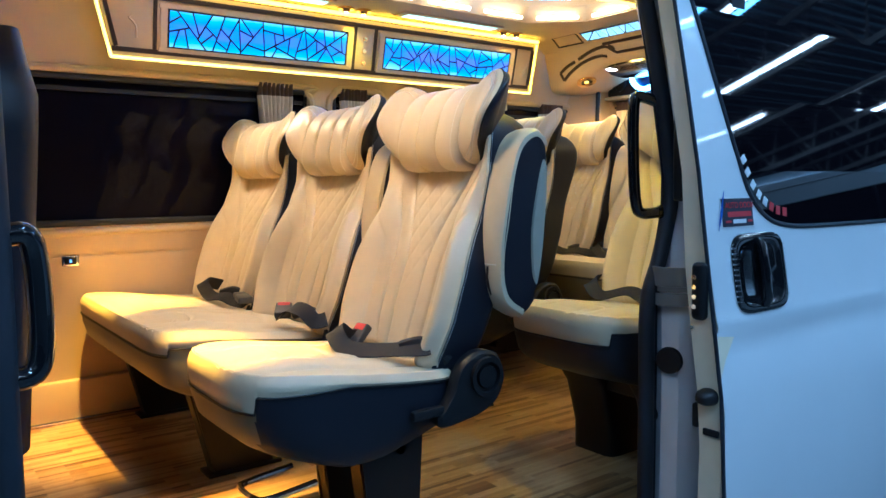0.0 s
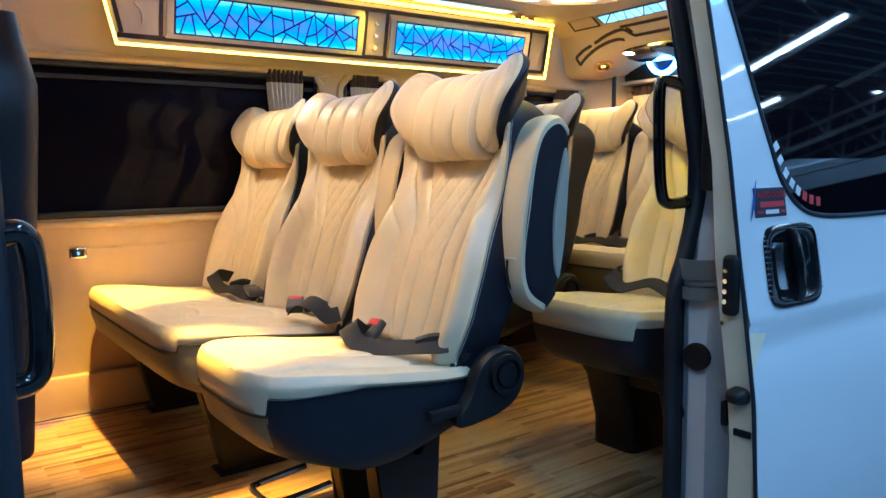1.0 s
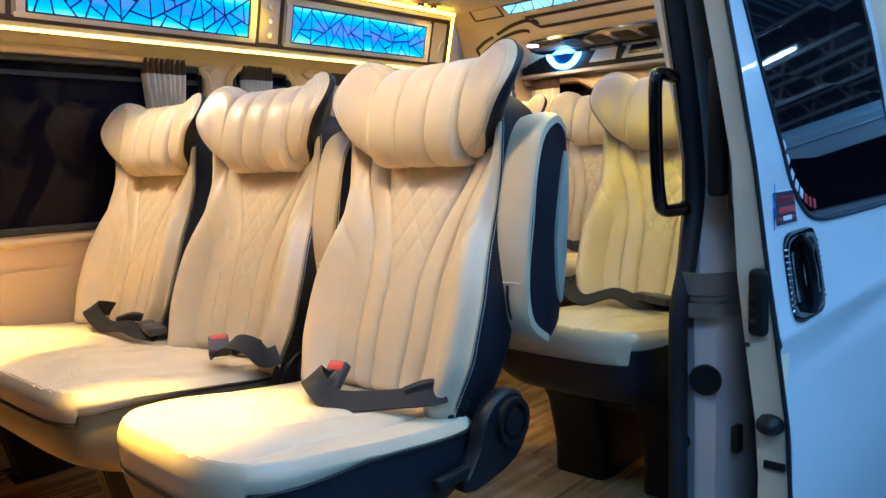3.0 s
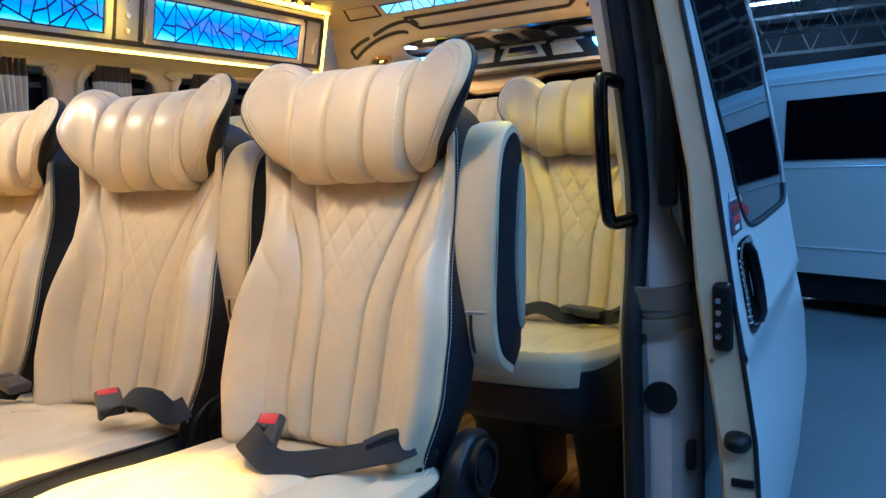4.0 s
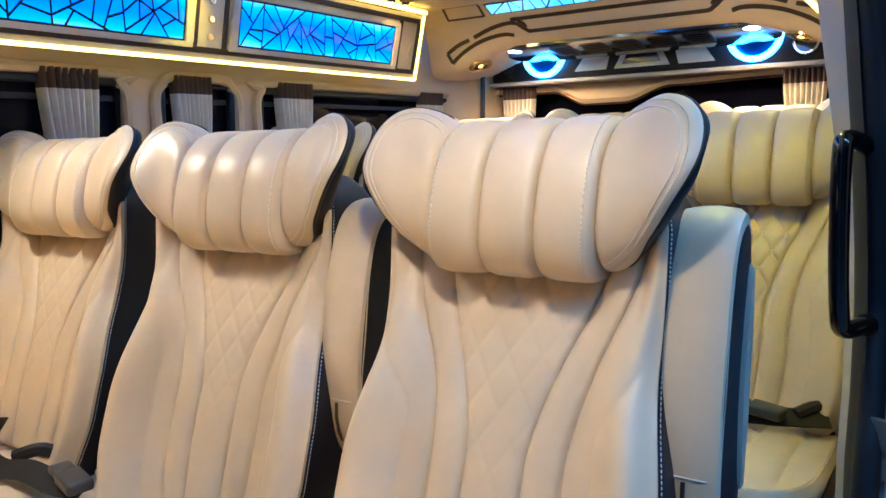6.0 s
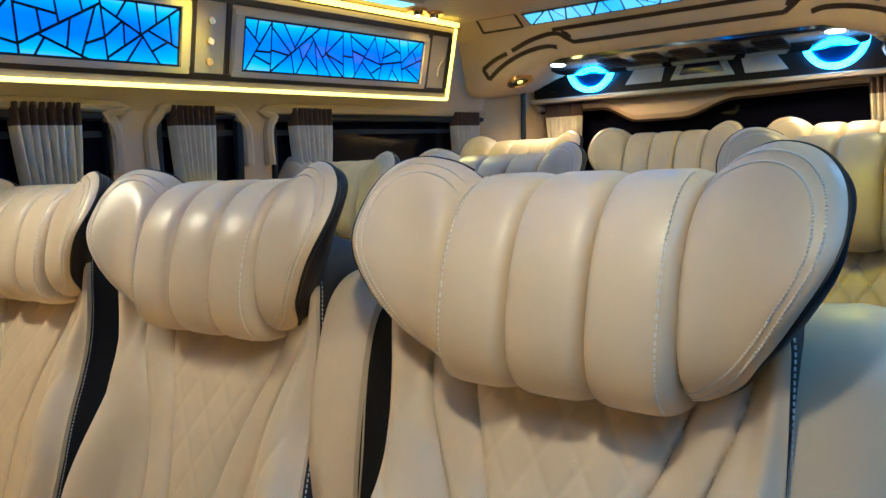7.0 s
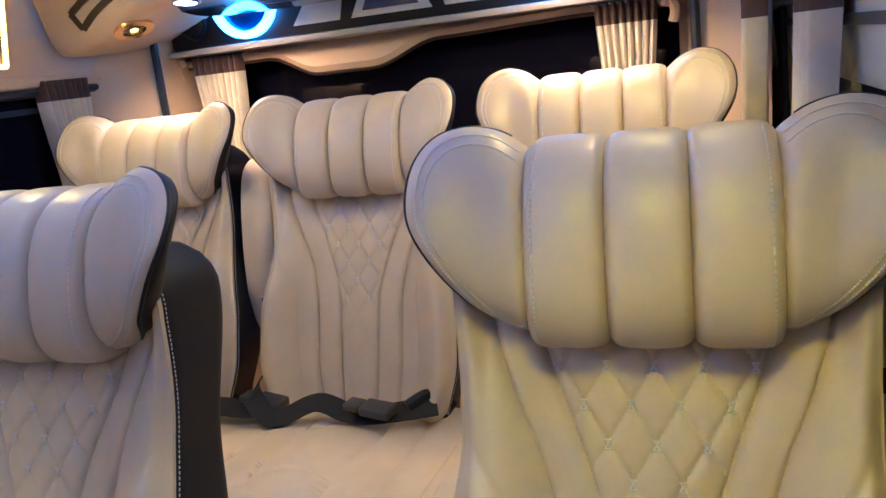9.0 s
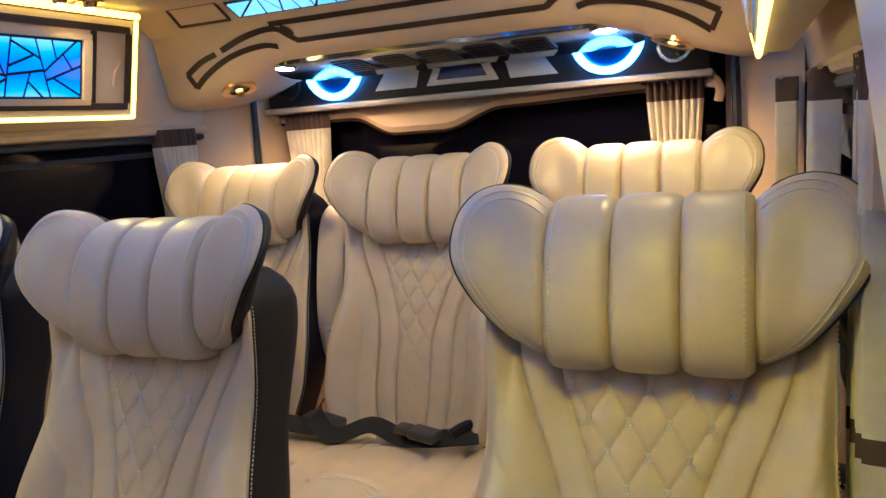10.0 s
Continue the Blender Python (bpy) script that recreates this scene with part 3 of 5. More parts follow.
for s in (-1, 1):
    for line in (((0.690, 1.938), (0.708, 1.975)), ((0.708, 1.975), (0.655, 2.003), (0.600, 2.020)), ((0.575, 2.028), (0.50, 2.052), (0.43, 2.064), (0.385, 2.062), (0.36, 2.046), (0.335, 2.030)),
                 ((0.690, 1.938), (0.64, 1.972), (0.57, 2.004), (0.50, 2.022), (0.44, 2.028), (0.405, 2.022)), ((0.37, 2.066), (0.352, 2.056), (0.345, 2.045))):
        bm = bmesh.new()
        ribbon(bm, [(s * x, z) for x, z in line], 0.013)
        part("scroll_line", bm, BROWN, arch, "", False)
for z, w in ((2.030, 0.335), (2.076, 0.40)):
    bm = bmesh.new()
    ribbon(bm, [(-w + 2 * w * k / 8, z) for k in range(9)], 0.012)
    part("scroll_line", bm, BROWN, arch, "", False)
# gloss black underside with mirror ends
bm = bmesh.new()
def under(x, y, d=0.0):
    """A point of the sloping panel under the arch, d below its face."""
    return Vector((x, y - AY, 1.984 - 0.14 * (y - 2.955) - d - AZ))


cap = [(p, 3.085 + q) for p, q in sup(0.525, 0.130, 72, 5)]
rings(bm, [[under(x, y, d) for x, y in cap] for d in (-0.012, 0.0, 0.004)])
part("underside", bm, GLOSS, arch, "gloss black panel under the arch")
for k in range(5):
    bm = bmesh.new()
    x = -0.26 + 0.13 * k
    rings(bm, [[under(x + p, 3.07 + q, d) for p, q in sup(0.048, 0.07, 24, 6)] for d in (0.0035, 0.006)])
    vent = part("air_vent", bm, BLACK, arch, "black air vent")
    for j in range(5):
        bm = bmesh.new()
        tube(bm, [under(x - 0.040, 3.02 + 0.024 * j, 0.0062), under(x + 0.040, 3.02 + 0.024 * j, 0.0062)], 0.0015, 6)
        part("slat", bm, GLOSS, vent)
for s in (-1, 1):
    bm = bmesh.new()
    disc(bm, under(s * 0.45, 3.005, 0.003), 0.036, (0, -0.139, -0.990), 0.004, 28, 0.027)
    b = part("downlight_ring", bm, CHROME, arch)
    bm = bmesh.new()
    disc(bm, under(s * 0.45, 3.005, 0.002), 0.027, (0, -0.139, -0.990), 0.003, 24)
    part("downlight_lens", bm, LEDC, arch, "bright white downlight")
    c = Vector((s * 0.605, 2.992 - AY, arch_z(0.605) + 0.002 - AZ))
    ax = Vector((-s * 0.30, -0.14, -0.94))
    bm = bmesh.new()
    disc(bm, c, 0.050, ax, 0.008, 32, 0.030)
    part("spot_ring", bm, GOLDM, arch, "gold spotlight bezel")
    bm = bmesh.new()
    disc(bm, c, 0.030, ax, 0.005, 24)
    part("spot_eye", bm, GLOSS, arch)
    bm = bmesh.new()
    disc(bm, c + ax.normalized() * 0.004, 0.010, ax, 0.003, 16)
    part("spot_lens", bm, LEDY, arch)

# blue glass strip where the arch meets the ceiling
blue = thing("rear_glass_light", (0, 2.815, CZ - 0.004), "long leaded light of turquoise glass above the arch", "ceiling light")
tilt = Vector((0, -0.45, -0.89)).normalized()
def strip3(u, v, d):
    return Vector((u, 0.0, 0.0)) + Vector((0, -0.80, 0.40)).normalized() * v + tilt * d
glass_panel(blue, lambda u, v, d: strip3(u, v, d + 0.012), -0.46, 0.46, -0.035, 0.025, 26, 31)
bm = bmesh.new()
rings(bm, [[strip3(u, v, d) for u, v in ((-0.68, -0.05), (0.68, -0.05), (0.66, 0.045), (-0.66, 0.045))] for d in (-0.01, 0.009)])
part("frame", bm, INLAY, blue, "", False)
for s in (-1, 1):
    for q in (((s * 0.665, -0.045), (s * 0.50, -0.045)), ((s * 0.665, -0.045), (s * 0.645, 0.035)), ((s * 0.645, 0.035), (s * 0.49, 0.035)), ((s * 0.50, -0.045), (s * 0.49, 0.035))):
        bm = bmesh.new()
        a, b = Vector(q[0]), Vector(q[1])
        tube(bm, [strip3(a.x, a.y, 0.009), strip3(b.x, b.y, 0.009)], 0.005, 6)
        part("moulding", bm, BROWN, blue)

# ---- rear wall, speaker shelf, valance ----
RY = 3.46
bm = bmesh.new()
for x0, x1, z0, z1 in ((-0.92, -0.70, 0.45, 2.2), (0.70, 0.92, 0.45, 2.2), (-0.70, 0.70, 0.45, 1.25), (-0.70, 0.70, 1.93, 2.2)):
    box(bm, x0, x1, RY, RY + 0.06, z0, z1)
setting("wall_rear", bm, TRIMB, "beige rear wall of the van", "wall")
bm = bmesh.new()
box(bm, -0.71, 0.71, RY + 0.012, RY + 0.02, 1.24, 1.94)
setting("window_2", bm, CABIN, "black tinted rear window", "window")
# C pillars: beige quarter with a dark rubber line
for s in (-1, 1):
    bm = bmesh.new()
    P = [(s * 0.88, 3.10), (s * 0.80, 3.19), (s * 0.735, 3.25), (s * 0.72, 3.46), (s * 0.9, 3.46)]
    prism(bm, P, "z", 0.6, 2.16)
    p = setting("wall_corner", bm, LINER, "padded beige corner pillar", "wall", True)
    bm = bmesh.new()
    tube(bm, spline([(s * 0.728, 3.225, 2.06), (s * 0.732, 3.222, 1.8), (s * 0.738, 3.22, 1.5), (s * 0.745, 3.22, 1.1)], 5), 0.011, 8)
    part("rubber_line", bm, RUBBER, p)

shelf = thing("speaker_shelf", (-0.025, 3.29, 1.87), "black rear speaker shelf with blue ring lights and cream trapezium inlays", "speaker shelf")
def sh(x, z, y=3.29):
    return (x, y - 3.29, z - 1.87)
bm = bmesh.new()
box(bm, -0.695, 0.695, 0.0, 0.17, 0.004, 0.21, 0.01)
part("body", bm, BLACK, shelf)
bm = bmesh.new()
box(bm, -0.70, 0.70, -0.022, 0.17, -0.014, 0.004, 0.005)
part("lip", bm, mat("grey_edge", (0.42, 0.41, 0.42), 0.4, vary=0.05), shelf, "pale grey front lip")
for s in (-1, 1):
    bm = bmesh.new()
    disc(bm, sh(s * 0.43, 1.984), 0.100, (0, -1, 0), 0.020, 48, 0.080)
    part("ring_light", bm, LEDB, shelf, "glowing blue ring light")
    bm = bmesh.new()
    disc(bm, sh(s * 0.43, 1.984), 0.078, (0, -1, 0), 0.008, 40)
    part("woofer", bm, mat("blue_gloss_cone", (0.01, 0.03, 0.10), 0.2, vary=0.0), shelf)
    t = part("tweeter_ring", disc(bmesh.new(), sh(s * 0.605, 1.942), 0.044, (0, -1, 0), 0.014, 36, 0.036), CHROME if s > 0 else BLACK, shelf)
    part("tweeter_cone", rings(bmesh.new(), [[(s * 0.605 + r * math.cos(a * math.pi / 16), -d, 0.072 + r * math.sin(a * math.pi / 16)) for a in range(32)] for r, d in ((0.036, 0.010), (0.026, 0.004), (0.014, 0.003), (0.012, 0.009), (0.004, 0.012))]), GLOSS, shelf, "small round speaker")
    # inlays
    for q in ([(0.15, 1.90), (0.29, 1.90), (0.235, 1.975), (0.13, 1.975)],):
        P = [(s * x, z - 1.87) for x, z in q]
        bm = bmesh.new()
        prism(bm, P, "y", -0.004, 0.0)
        part("inlay", bm, WHITE, shelf, "pale cream inlay", False)
for q in ([(-0.115, 1.90), (0.115, 1.90), (0.075, 1.975), (-0.075, 1.975)],):
    bm = bmesh.new()
    prism(bm, [(x, z - 1.87) for x, z in q], "y", -0.004, 0.0)
    part("inlay", bm, WHITE, shelf, "pale cream inlay", False)
    bm = bmesh.new()
    prism(bm, [(-0.08, 0.045), (0.08, 0.045), (0.058, 0.09), (-0.058, 0.09)], "y", -0.007, -0.004)
    part("badge", bm, NAVY, shelf, "dark blue trapezium badge", False)

val = thing("rear_valance", (-0.025, 3.36, 1.85), "beige padded cover above the rear window with a hanging motor bulge", "valance")
bm = bmesh.new()
low = []
for i in range(61):
    x = -0.70 + 1.4 * i / 60
    z = 1.824 - 0.058 * (smooth_step(-0.42, -0.27, x) - smooth_step(-0.10, 0.10, x)) + 0.01 * smooth_step(0.1, 0.5, x)
    low.append((x, z - 1.85))
loops = []
for x, z in low:
    loops.append([(x, 0.02, 0.02), (x, -0.01, z + 0.02), (x, 0.004, z), (x, 0.05, z + 0.002), (x, 0.06, 0.02)])
rings(bm, loops)
part("pad", bm, LINER, val)
bm = bmesh.new()
tube(bm, [(x, 0.002, z - 0.002) for x, z in low], 0.005, 6)
part("piping", bm, BROWN, val, "dark piping along the lower edge")
for s in (-1, 1):
    bm = bmesh.new()
    tube(bm, spline([(s * 0.69, -0.03, -0.02), (s * 0.70, -0.035, 0.0), (s * 0.715, -0.03, -0.03), (s * 0.71, -0.025, -0.06)], 5), 0.012, 8)
    part("end_pad", bm, LINER, val)

# ---- curtains ----


def curtain(x, y, zt, zb, along, width, name="curtain", fold=0.018):
    """Pleated curtain: brown head, cream skirt. along: unit vector of its width."""
    c = thing(name, (x, y, zt), "gathered cream curtain with a dark brown pleated head beside a window", "curtain", "curtains of the van")
    al = Vector(along)
    nrm = Vector((-al.y, al.x, 0))
    face = 1 if x > 0.7 else -1
    def sheet(z0, z1, mt, nm):
        loops = []
        nz = 8
        for k in range(nz + 1):
            z = z0 + (z1 - z0) * k / nz
            f = (zt - z) / (zt - zb)
            g = 1 - 0.25 * smooth_step(0, 0.5, f) + 0.1 * smooth_step(0.5, 1, f)
            row = []
            np_ = 8
            for i in range(np_ * 10 + 1):
                u = i / (np_ * 10)
                ph = u * np_ * 2 * math.pi
                row.append(al * (width * g * (u - 0.5)) + nrm * (face * fold * (1.9 * abs(math.sin(ph / 2)) ** 0.7 - 1.1) + 0.003 * math.sin(ph * 0.37 + 5 * f)) + Vector((0, 0, z - zt)))
            back = [p + nrm * 0.003 for p in reversed(row)]
            loops.append(row + back)
        bm = bmesh.new()
        rings(bm, loops)
        part(nm, bm, mt, c)
    sheet(zt, zt - 0.052, CURTB, "head")
    sheet(zt - 0.052, 1.405, CURT, "skirt")
    sheet(1.405, 1.375, CURTB, "band")
    sheet(1.375, zb, CURT, "skirt")
    bm = bmesh.new()
    tube(bm, [al * (-width / 2 - 0.01) + nrm * 0.012, al * (width / 2 + 0.01) + nrm * 0.012], 0.005, 6)
    part("rail", bm, CHROME, c)
    return c


for yc, w in ((1.364, 0.155), (1.740, 0.13), (2.163, 0.16), (2.985, 0.16)):
    curtain(-0.853, yc, 1.830, 1.22, (0, 1, 0), w)
for xc, yc, w in ((0.896, 2.12, 0.14), (0.878, 2.60, 0.19), (0.838, 3.04, 0.12)):
    curtain(xc, yc, 1.828, 1.20, (0, 1, 0), w, fold=0.020)
curtain(-0.612, 3.335, 1.852, 1.25, (1, 0, 0), 0.165)
curtain(0.572, 3.335, 1.852, 1.25, (1, 0, 0), 0.155)

# ---- seats ----
def back_y(z):
    """Front face of a backrest at height z over the seat's base."""
    return 0.215 + (z - 0.38) * 0.39 - 0.012 * math.sin((z - 0.38) / 0.5 * math.pi)


def back_half(v):
    """Half width of a backrest at height v (0 at its foot, 1 behind the headrest)."""
    return 0.235 - 0.024 * smooth_step(0.40, 0.72, v) - 0.040 * max(0, (v - 1.0) / 0.14) ** 2 - 0.028 * (1 - smooth_step(0, 0.26, v))


def bolster(v):
    """How far the side bolsters stand forward."""
    return 0.055 * (0.35 + 0.65 * (1 - smooth_step(0.45, 0.95, v)))


def shoulder(v):
    """How far the outer edges come forward beside the headrest."""
    return 0.080 * smooth_step(0.62, 1.12, v)


def seams(v):
    """Seams of the backrest, as shares of its half width: middle panel, inner and outer bolster."""
    s = [0.19 + 0.43 * smooth_step(0.42, 1.0, v), 0.43 + 0.41 * smooth_step(0.42, 1.0, v)]
    s3 = 0.62 + 0.40 * smooth_step(0.50, 0.80, v)
    return s + ([s3] if s3 < 0.985 else [])


def back_mesh(quilt=1.0):
    """Upholstered front of a backrest with curved seams, a quilted middle and side bolsters."""
    bm = bmesh.new()
    nu, nv = 240, 130
    rows = []
    for j in range(nv + 1):
        v = 1.14 * j / nv
        z = 0.345 + v * 0.545
        hw = back_half(v)
        ss = seams(min(1, v))
        row = []
        for i in range(nu + 1):
            u = -1 + 2 * i / nu
            a = abs(u)
            x = u * hw
            y = back_y(z) - bolster(v) * smooth_step(0.50, 0.86, a)
            # rounded outer edge and foot
            y += 0.034 * smooth_step(0.84, 1.0, a) ** 2.2 - shoulder(v) * smooth_step(0.84, 1.0, a)
            y += 0.05 * (1 - smooth_step(0, 0.09, v)) ** 1.5
            d = min([abs(a - s) * hw for s in ss[:2]] + [abs(a - s) * hw + 0.004 for s in ss[2:]])
            y += (0.0085 * math.exp(-d / 0.0022) + 0.0080 * math.exp(-d / 0.012)) * (1 - smooth_step(0.88, 0.97, a))
            if a < ss[0]:
                p, q = x / 0.0505, z / 0.076
                e = min(abs((p + q) % 1 - 0.5), abs((p - q) % 1 - 0.5)) * 0.0505
                w = quilt * smooth_step(0.0, 0.008, (ss[0] - a) * hw) * (0.30 + 0.70 * smooth_step(0.25, 0.6, v))
                y += w * (0.0026 * math.exp(-e / 0.0018) + 0.0040 * math.exp(-e / 0.008))
            # soft creases of the stretched leather
            y += 0.0012 * math.sin(38 * x + 5 * math.sin(9 * z)) * (1 - smooth_step(0.2, 0.6, v))
            row.append((x, y, z))
        l, r = row[0], row[-1]
        row = [(l[0] * 0.97, l[1] + 0.020, z), (l[0] * 0.997, l[1] + 0.005, z)] + row + [(r[0] * 0.997, r[1] + 0.005, z), (r[0] * 0.97, r[1] + 0.020, z)]
        rows.append(row)
    return rings(bm, rows, caps=False, closed=False)


def shell_line(z):
    """Half width, front edge and rear of the dark shell at height z."""
    v = max(0, (z - 0.345) / 0.545)
    top = max(0, (z - 0.80) / 0.174)
    front = back_y(z) - bolster(v) - shoulder(v) + 0.025
    return back_half(v) + 0.001, front, front + 0.012 + (back_y(z) + 0.105 - front) * max(0, 1 - top ** 2.4) ** 0.45


def shell_mesh():
    """Dark back and sides of a backrest."""
    loops = []
    for k in range(33):
        z = 0.30 + 0.672 * (k / 32) ** 0.9
        hw, f, r = shell_line(z)
        row = []
        for p, q in sup(hw, (r - f) / 2, 80, 7.5):
            # hollow in front, where the padding lies
            y = (f + r) / 2 + q
            deep = smooth_step(0.97, 0.86, abs(p) / hw)
            row.append((p, max(y, min(r - 0.004, f + 0.105 * deep)), z))
        loops.append(row)
    return rings(bmesh.new(), loops)


def shell_stitch():
    """Pale stitches down the front edge of the dark sides."""
    bm = bmesh.new()
    for s in (-1, 1):
        for k in range(96):
            pts = []
            for t in (k, k + 0.6):
                z = 0.37 + 0.55 * t / 96
                hw, f, r = shell_line(z)
                pts.append((s * (hw + 0.0004), f + 0.020, z))
            tube(bm, pts, 0.0009, 4)
    return bm


HZ = 0.825
THREAD2 = mat("pale_thread", (0.70, 0.66, 0.62), 0.6, vary=0)
THREAD = mat("cream_thread", (0.74, 0.69, 0.60), 0.6, vary=0)


def roll_point(x, w, a, out=0.0):
    """A point of a headrest roll: w across it (-1 to 1), a round it."""
    pin = 1 - 0.17 * abs(w) ** 12 - 0.07 * w * w
    s, c = math.sin(a), math.cos(a)
    z = HZ + 0.108 + (0.102 + 0.008 * (1 - abs(w) ** 5) + out) * math.copysign(abs(s) ** 0.80, s)
    y = 0.412 + 0.27 * (z - HZ - 0.1) - (0.088 * pin + out) * math.copysign(abs(c) ** 0.85, c)
    return (x, y, z)


def head_panel(x0, x1):
    """One upright roll of the headrest."""
    cols = []
    n, m = 26, 42
    for i in range(n + 1):
        w = math.sin(math.pi / 2 * (-1 + 2 * i / n))
        x = (x0 + x1) / 2 + w * (x1 - x0) / 2
        cols.append([roll_point(x, w, radians(-112 + 272 * k / m)) for k in range(m + 1)])
    return rings(bmesh.new(), cols, caps=True, closed=False)


WING = [(-0.020, 0.026, 0), (0.0, 0.014, 0), (0.018, 0.021, 0), (0.058, 0.053, 0), (0.101, 0.102, 0), (0.128, 0.152, 0), (0.124, 0.200, 0), (0.101, 0.230, 0), (0.066, 0.240, 0), (0.030, 0.232, 0), (0.002, 0.213, 0), (-0.020, 0.190, 0)]
WING_OUT = spline(WING, 14)
WING_TIP = max(p.x for p in WING_OUT)
WING_TOP = max(range(len(WING_OUT)), key=lambda i: WING_OUT[i].x)
SEAM_IN = [(0.048 + (p.x - 0.048) * 0.90, 0.128 + (p.y - 0.128) * 0.90) for p in WING_OUT]


def wing_span(a):
    """Lower and upper edge of the ear at a along it."""
    def at(pts):
        for p, q in zip(pts, pts[1:]):
            if p.x <= a <= q.x:
                return p.y + (q.y - p.y) * (a - p.x) / max(1e-9, q.x - p.x)
        return pts[-1].y
    return at(WING_OUT[:WING_TOP + 1]), at(WING_OUT[WING_TOP:][::-1])


def wing_bend(side, a, b, d):
    """A point of a headrest ear: a along it, b up, d out of its face."""
    f = min(1.2, max(0, a / 0.12))
    low = 1 - smooth_step(0.05, 0.24, b)
    ang, am = radians(8 + 24 * f + 22 * low * f), radians(4 + 8 * f + 26 * low * f)
    x = 0.126 + a * math.cos(am)
    y = 0.370 - a * math.sin(am) + 0.27 * (b - 0.1)
    return (side * (x - d * math.sin(ang)), y - d * math.cos(ang), HZ + b)


def wing_depth(a, k):
    """Height of the ear's padding, at k (-1 to 1) between its edges, and the height of its rim."""
    q = min(1, max(0, a / WING_TIP))
    f = smooth_step(0.0, 0.075, a)
    thick = 0.080 - 0.052 * f
    rim = -0.042 + 0.034 * f
    puff = thick * (1 - q ** 5) ** 0.45 * (1 - abs(k) ** 2.6) ** 0.48 * (1 - 0.45 * math.exp(-max(0, a + 0.004) / 0.007))
    return rim + puff, rim


def wing_face(side, a, b, lift=0.0):
    """A point on the padded face of the ear, with the stitched crease in it."""
    lo, hi = wing_span(a)
    k = max(-1, min(1, (b - (lo + hi) / 2) / max(1e-5, (hi - lo) / 2)))
    d, rim = wing_depth(a, k)
    e = min(math.hypot(a - p, b - q) for p, q in SEAM_IN)
    crease = 0.0028 * math.exp(-e / 0.0022) * smooth_step(-0.004, 0.012, a)
    return wing_bend(side, a * 0.97, b, d - crease + lift)


def wing_mesh(side, front=True):
    """Padded ear of the headrest, bent forward; front: the cream pad, else the dark back of it."""
    cols = []
    n, m = 40, 36
    for i in range(n + 1):
        a0 = -0.020 if front else 0.006
        a = a0 + (WING_TIP - a0) * math.sin(math.pi / 2 * i / n)
        lo, hi = wing_span(a)
        row = []
        for j in range(m + 1):
            k = math.sin(math.pi / 2 * (-1 + 2 * j / m))
            b = (lo + hi) / 2 + k * (hi - lo) / 2
            if front:
                row.append(wing_face(side, a, b))
            else:
                rim = wing_depth(a, 1)[1]
                q = min(1, max(0, a / WING_TIP))
                row.append(wing_bend(side, a * 0.955, 0.14 + (b - 0.14) * 0.966, rim - 0.002 - (0.017 + 0.028 * (1 - q)) * (1 - q ** 14) ** 0.5 * (1 - k ** 8) ** 0.5))
        cols.append(row)
    return rings(bmesh.new(), cols, caps=False, closed=False)


def wing_piping(side):
    pts = [wing_bend(side, p.x * 0.962, 0.14 + (p.y - 0.14) * 0.985, wing_depth(p.x, 1)[1] - 0.003) for p in WING_OUT[::2] if p.x > 0.010]
    return tube(bmesh.new(), pts, 0.0028, 6)


def wing_stitch(side):
    """Two lines of stitches either side of the ear's crease."""
    bm = bmesh.new()
    for r in (0.955, 1.045):
        path = [(0.048 + (p - 0.048) * r, 0.128 + (q - 0.128) * r) for p, q in SEAM_IN]
        for (p, q), (p2, q2) in zip(path[6:-14], path[7:-13]):
            if p < 0.004:
                continue
            n = max(1, round(math.hypot(p2 - p, q2 - q) / 0.0055))
            for k in range(n):
                ends = [wing_face(side, p + (p2 - p) * t, q + (q2 - q) * t, 0.0003) for t in (k / n, (k + 0.6) / n)]
                tube(bm, ends, 0.0012, 4)
    return bm


def head_back():
    """Dark padded back that closes the headrest behind the rolls."""
    loops = []
    for k in range(13):
        t = k / 12
        e = (1 - abs(2 * t - 1) ** 4) ** 0.5
        loops.append([(p, 0.442 + 0.045 * t + q, HZ + 0.012 + 0.150 * t) for p, q in sup(0.092 + 0.012 * e, 0.010 + 0.036 * e, 40, 3.5)])
    return rings(bmesh.new(), loops)


def roll_stitch(x, w):
    """A line of stitches down an outer roll of the headrest."""
    bm = bmesh.new()
    for k in range(46):
        tube(bm, [roll_point(x, w, radians(-62 + 142 * t / 46), 0.0003) for t in (k, k + 0.6)], 0.0012, 4)
    return bm


def plan(hx, hy, n, seats):
    """Outline of a cushion from above: full nose in front, squarer at the rear."""
    front, rear = (9, 9) if seats > 1 else (4.2, 6.5)
    return [b if b[1] > 0 else a for a, b in zip(sup(hx, hy, n, front), sup(hx, hy, n, rear))]


def on_front(p, q, hx, hy, seats):
    """Share of the front panel at a point of the rim: one in front, none round the corner."""
    edge = -0.09 if seats > 1 else 0.07
    return smooth_step(edge - 0.012, edge + 0.012, -q / hy - abs(p) / hx)


def cushion_drop(p, q, hx, hy, seats):
    """How far the cream hangs down at a point of the rim: deep in front, a narrow lip at the sides."""
    return 0.10 + (0.24 if seats > 1 else 0.38) * on_front(p, q, hx, hy, seats)


def cushion_top(y):
    t = (y + 0.26) / 0.53
    return 0.022 * (1 - smooth_step(0.0, 0.6, t)) - 0.030 * smooth_step(0.25, 1, t)


